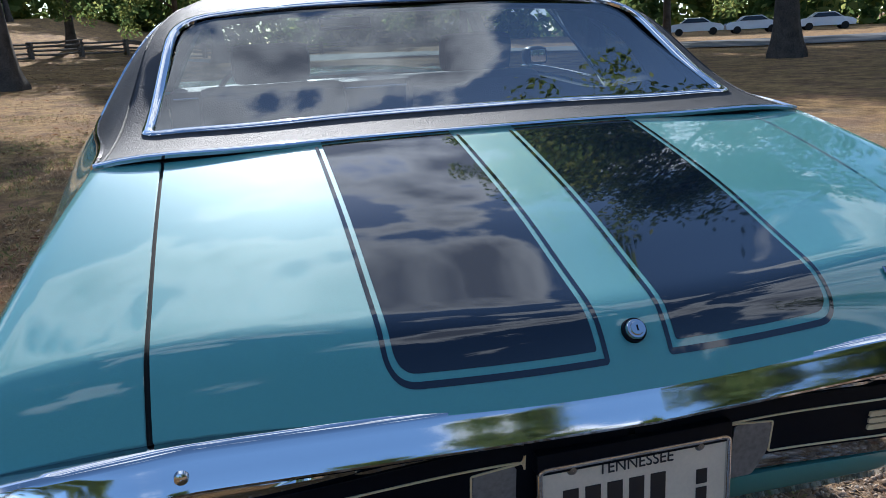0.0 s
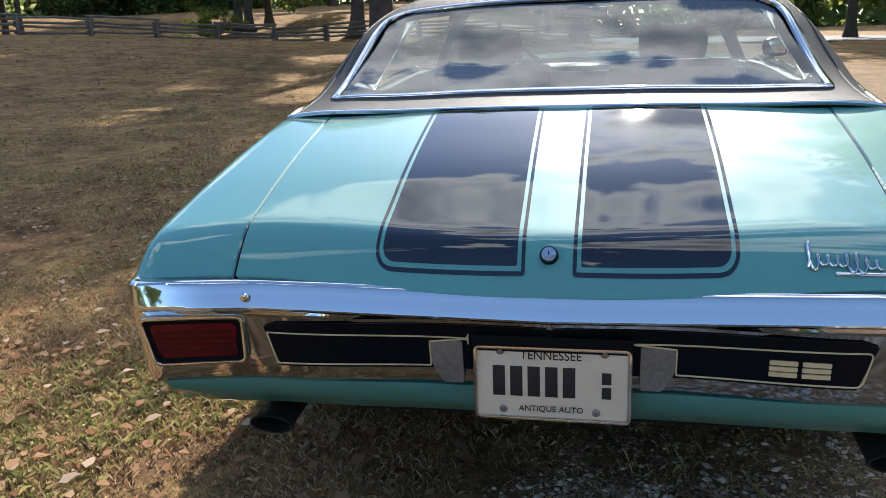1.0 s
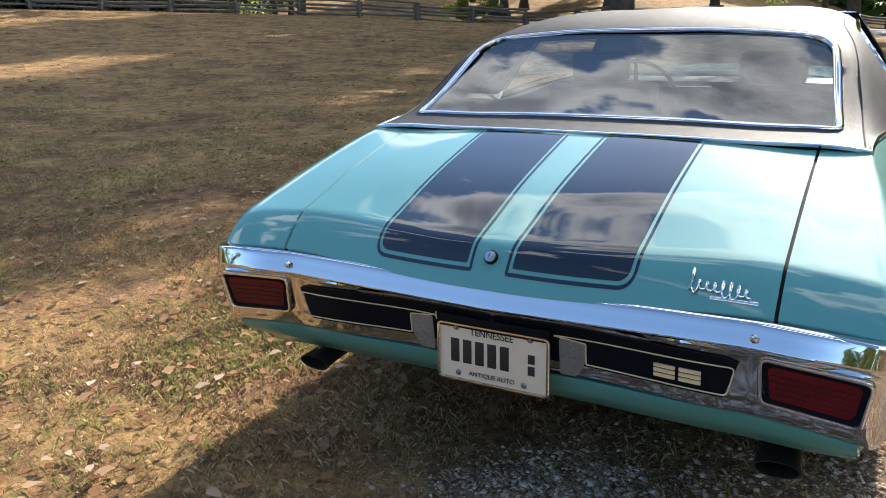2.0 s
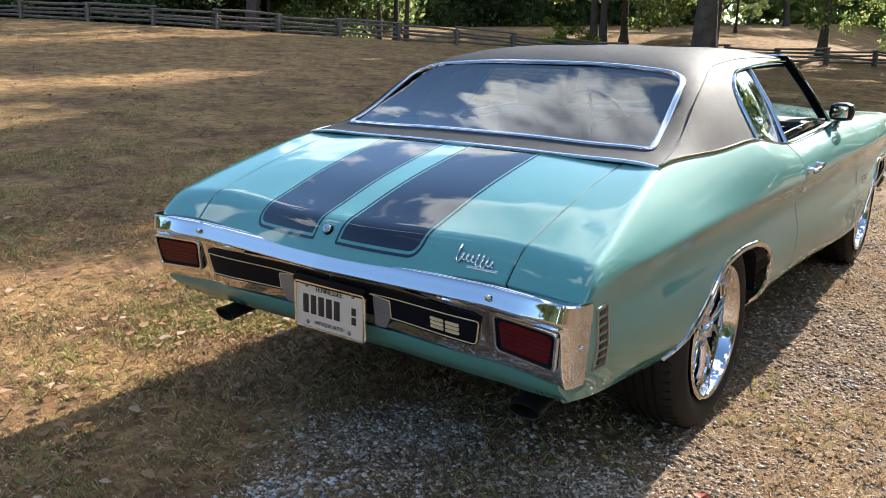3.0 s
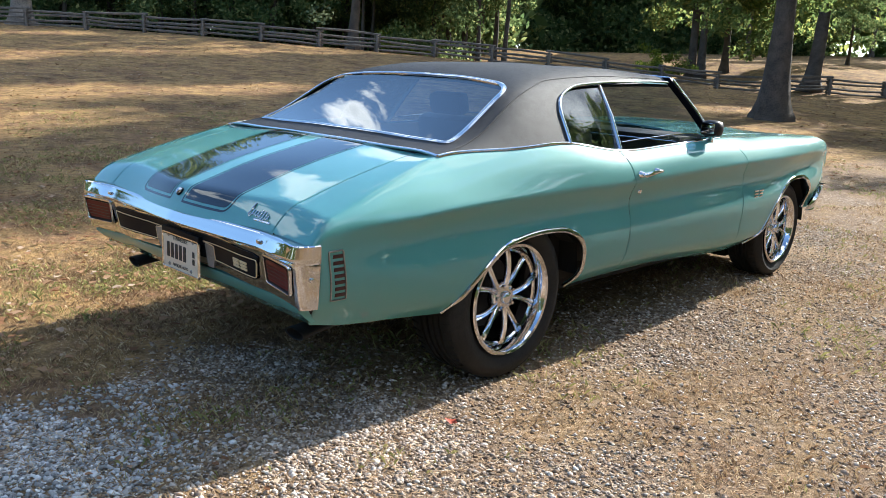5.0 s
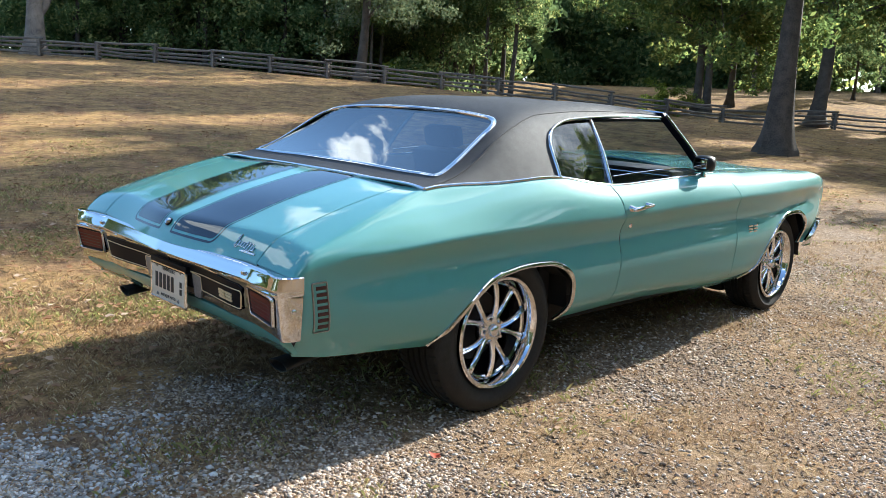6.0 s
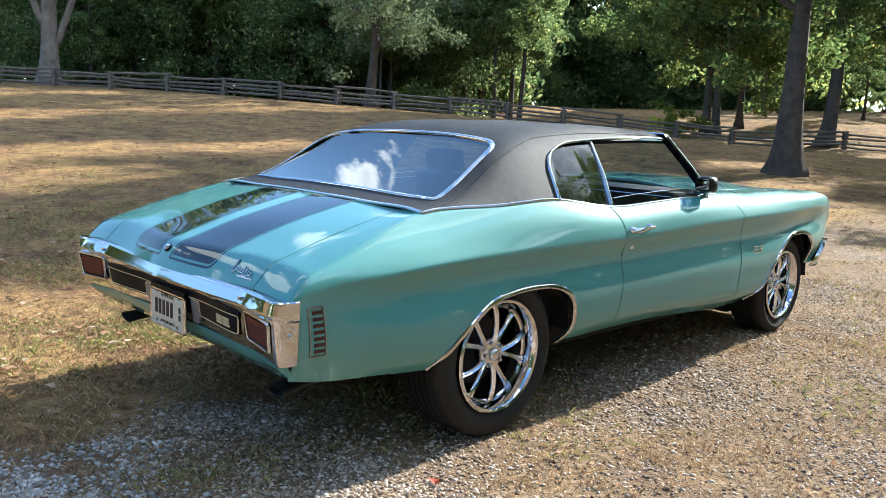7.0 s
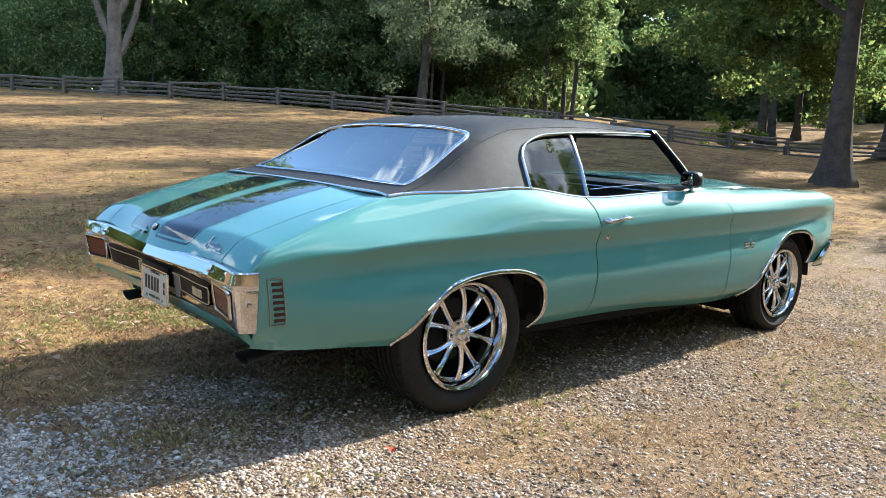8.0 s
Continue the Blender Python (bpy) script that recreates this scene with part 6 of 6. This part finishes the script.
kinds = (WOOD_A, WOOD_B, WOOD_C)
for x, y, s in ((-18.6, 40.4, 0.9), (-18.8, 43.6, 0.85)):     # slim trunks in the clearing
    place(TALL, x, y, s, 2.0 * x)
for k in range(46):                                      # the wood's edge behind the fence
    u, v = -26 + 32 * (k + rw.random() * 0.8) / 46, 45 + 13 * rw.random()
    tall = min(19.0, max(9.5, (v - 32) * 0.74)) * (0.85 + 0.3 * rw.random())
    place(kinds[k % 3], -0.70 * v + 0.70 * u, 0.70 * v + 0.70 * u, tall / (19, 15, 22)[k % 3], rw.random() * 6.28)
for k in range(5):                                       # round the clearing
    u, v = 26 + 24 * (k + rw.random() * 0.8) / 5, 66 + 16 * rw.random()
    place(kinds[k % 3], -0.70 * v + 0.70 * u, 0.70 * v + 0.70 * u, 0.85 + 0.4 * rw.random(), rw.random() * 6.28)
place(OAK_B, 30, 12, 1.0, 30)
# tall trees added ahead on the right for the quarter window to reflect
for x, y, k in ((18.0, 39.0, 1.45), (12.5, 44.0, 1.05), (25.5, 45.0, 1.05)):
    place(TALL, x, y, k, 0.7 * x)
place(WOOD_B, -16.0, 55.6, 0.5, 1.0)
# tall trees added up-sun so that their high crowns shade the field
for x, y, s in ((-8.5, 47.0, 1.0), (-3.5, 56.0, 0.85)):
    place(TALL, x, y, s, x)
for k in range(14):                                      # trees behind the camera and to its right
    a = -2.9 + 3.6 * k / 13
    d = 36 + 12 * rw.random()
    place(kinds[k % 3] if k % 2 else OAK_D, d * math.cos(a), d * math.sin(a), 0.7 + 0.35 * rw.random(), a)


for k in range(8):                                       # unseen near trees added along the drive's right-hand side, to darken reflections
    a = -1.35 + 1.75 * k / 7
    d = 19 + 6 * rw.random()
    place(OAK_D if k % 2 else WOOD_B, d * math.cos(a), d * math.sin(a), (0.75 if a < -0.3 else 1.05) + 0.3 * rw.random(), a)


def woods(name, label, us, vs, zs, clumps, rad, count, size, seed, mat, centre=None):
    r = np.random.default_rng(seed)
    if centre is None:
        u, v = r.uniform(*us, clumps), r.uniform(*vs, clumps)
        x, y = -0.70 * v + 0.70 * u, 0.70 * v + 0.70 * u
    else:
        a, d = np.radians(r.uniform(*us, clumps)), r.uniform(*vs, clumps)
        x, y = d * np.sin(a), d * np.cos(a)
    z = rise(x, y) + zs[0] + (zs[1] - zs[0]) * r.random(clumps) ** 1.1
    V, F = leaf_arrays(np.stack([x, y, z], -1), r.uniform(*rad, clumps), count, size, r)
    return tagged(fast_mesh(name, V, F, mat), label, "woods", kind="stuff")


woods("understory", "dark leafy undergrowth at the wood's edge", (-30, 3), (44, 55), (0.2, 7), 300, (0.8, 1.8), 85000, 0.12, 41, LEAF_DARK)
woods("deep_woods", "dense dark woodland behind the fence", (-45, 8), (57, 66), (0, 17), 420, (1.8, 3.2), 90000, 0.28, 42, LEAF_DARK)
woods("far_woods", "distant treeline beyond the fields", (-38, 75), (98, 124), (-1, 22), 800, (2.5, 5.0), 90000, 0.75, 43, LEAF, centre=1)
woods("far_woods", "distant treeline beyond the fields", (75, 322), (80, 100), (0, 12), 420, (3, 5.5), 40000, 0.95, 44, LEAF, centre=1)
woods("meadow_woods", "dense woodland at the far side of the meadow", (-8, 42), (84, 96), (-1, 21), 420, (2.4, 4.2), 200000, 0.27, 45, LEAF_DARK)
sh = tagged(empty("shrub"), "bright yellow-green shrub at the wood's edge", "shrub")
r_ = np.random.default_rng(8)
V, F = leaf_arrays(r_.normal(size=(40, 3)) * (1.0, 1.0, 0.6) + (0, 0, 1.2), r_.uniform(0.35, 0.7, 40), 7000, 0.085, r_)
c_ = fast_mesh("foliage", V, F, LEAF_BRIGHT)
c_.parent = sh
sh.location = (-19.8, 38.6, zat(-19.8, 38.6))
sh.scale = (0.62, 0.62, 0.62)
for x, y, s in ((-33, 31, 0.6),):
    place(sh, x, y, s, x)

# ---- split-rail fence ----
RAIL = material("weathered_rail", (0.19, 0.155, 0.125), 0.9, vary=0.5, scale=3, bump=0.6, bump_scale=30, colour2=(0.09, 0.075, 0.062))
fence = tagged(empty("rail_fence"), "weathered grey split-rail fence across the field", "fence")
f0, fd = Vector((-54.0, -3.0)), Vector((0.702, 0.712))
rf = np.random.default_rng(77)
for k in range(32):
    a, b = f0 + fd * (2.75 * k), f0 + fd * (2.75 * (k + 1))
    side = Vector((-fd.y, fd.x)) * 0.10
    za, zb = zat(a.x, a.y), zat(b.x, b.y)
    for s in (1, -1):
        bm = bmesh.new()
        tube(bm, [(a.x + side.x * 1.3 * s, a.y + side.y * 1.3 * s, za - 0.2), (a.x + side.x * 1.1 * s, a.y + side.y * 1.1 * s, za + 0.74 + 0.08 * rf.random())], [0.075, 0.06], 6)
        part("post", bm, RAIL, fence)
    for j in range(4):
        bm = bmesh.new()
        h = 0.11 + 0.195 * j + (0.09 if k % 2 else 0.0)
        e0, e1, w0, w1 = *(rf.normal(size=2) * 0.032), *(rf.normal(size=2) * 0.06)
        p = Vector((a.x - fd.x * 0.16, a.y - fd.y * 0.16, za + h + e0))
        q = Vector((b.x + fd.x * 0.16, b.y + fd.y * 0.16, zb + h + e1))
        m = p.lerp(q, 0.5) + Vector((side.x * w0, side.y * w0, -0.015 + w1 * 0.5))
        tube(bm, [p, m, q], [0.055, 0.062, 0.05], 5)
        part("rail", bm, RAIL, fence)

# ---- parked cars by the road ----
FAR_PAINT = material("white_paint", (0.75, 0.75, 0.76), 0.25, coat=0.6, vary=0.05)
FAR_GLASS = material("dark_window", (0.02, 0.025, 0.03), 0.05)


def far_car(x, y, turn):
    c = tagged(empty("parked_car"), "white car parked beside the far road", "car", "cars by the road")
    bm = bmesh.new()
    prof = [(-2.2, 0.35), (-2.25, 0.75), (-1.9, 0.95), (-1.3, 1.0), (-0.75, 1.42), (0.6, 1.45), (1.25, 1.02), (2.0, 0.88), (2.25, 0.65), (2.2, 0.35)]
    rings = [[bm.verts.new((px, w * (1 - 0.2 * (pz > 1.2)), pz)) for px, pz in prof] for w in (-0.85, -0.8, 0.8, 0.85)]
    for p, q in zip(rings, rings[1:]):
        for j in range(len(prof)):
            bm.faces.new((p[j], p[(j + 1) % len(prof)], q[(j + 1) % len(prof)], q[j]))
    bm.faces.new(rings[0]), bm.faces.new(rings[-1])
    part("body", bm, FAR_PAINT, c)
    for s in (1, -1):
        bm = bmesh.new()
        bm.faces.new([bm.verts.new((px, s * (0.87 - 0.17 * (pz > 1.2)), pz)) for px, pz in ((-1.2, 1.03), (-0.72, 1.37), (0.55, 1.39), (1.1, 1.04))])
        part("window", bm, FAR_GLASS, c)
        for wx in (-1.35, 1.4):
            bm = bmesh.new()
            spin(bm, [(0.001, 0.1), (0.2, 0.1), (0.31, 0.08), (0.31, -0.1)], 16, "z", Matrix.Translation((wx, s * 0.8, 0.31)) @ Matrix.Rotation(radians(-90 * s), 4, "X"))
            part("wheel", bm, RUBBER, c)
    c.matrix_basis = Matrix.Translation((x, y, zat(x, y))) @ Matrix.Rotation(turn, 4, "Z")


far_car(38.0, 62.0, -0.5)
far_car(42.5, 60.5, -0.45)
far_car(48.0, 58.5, -0.5)
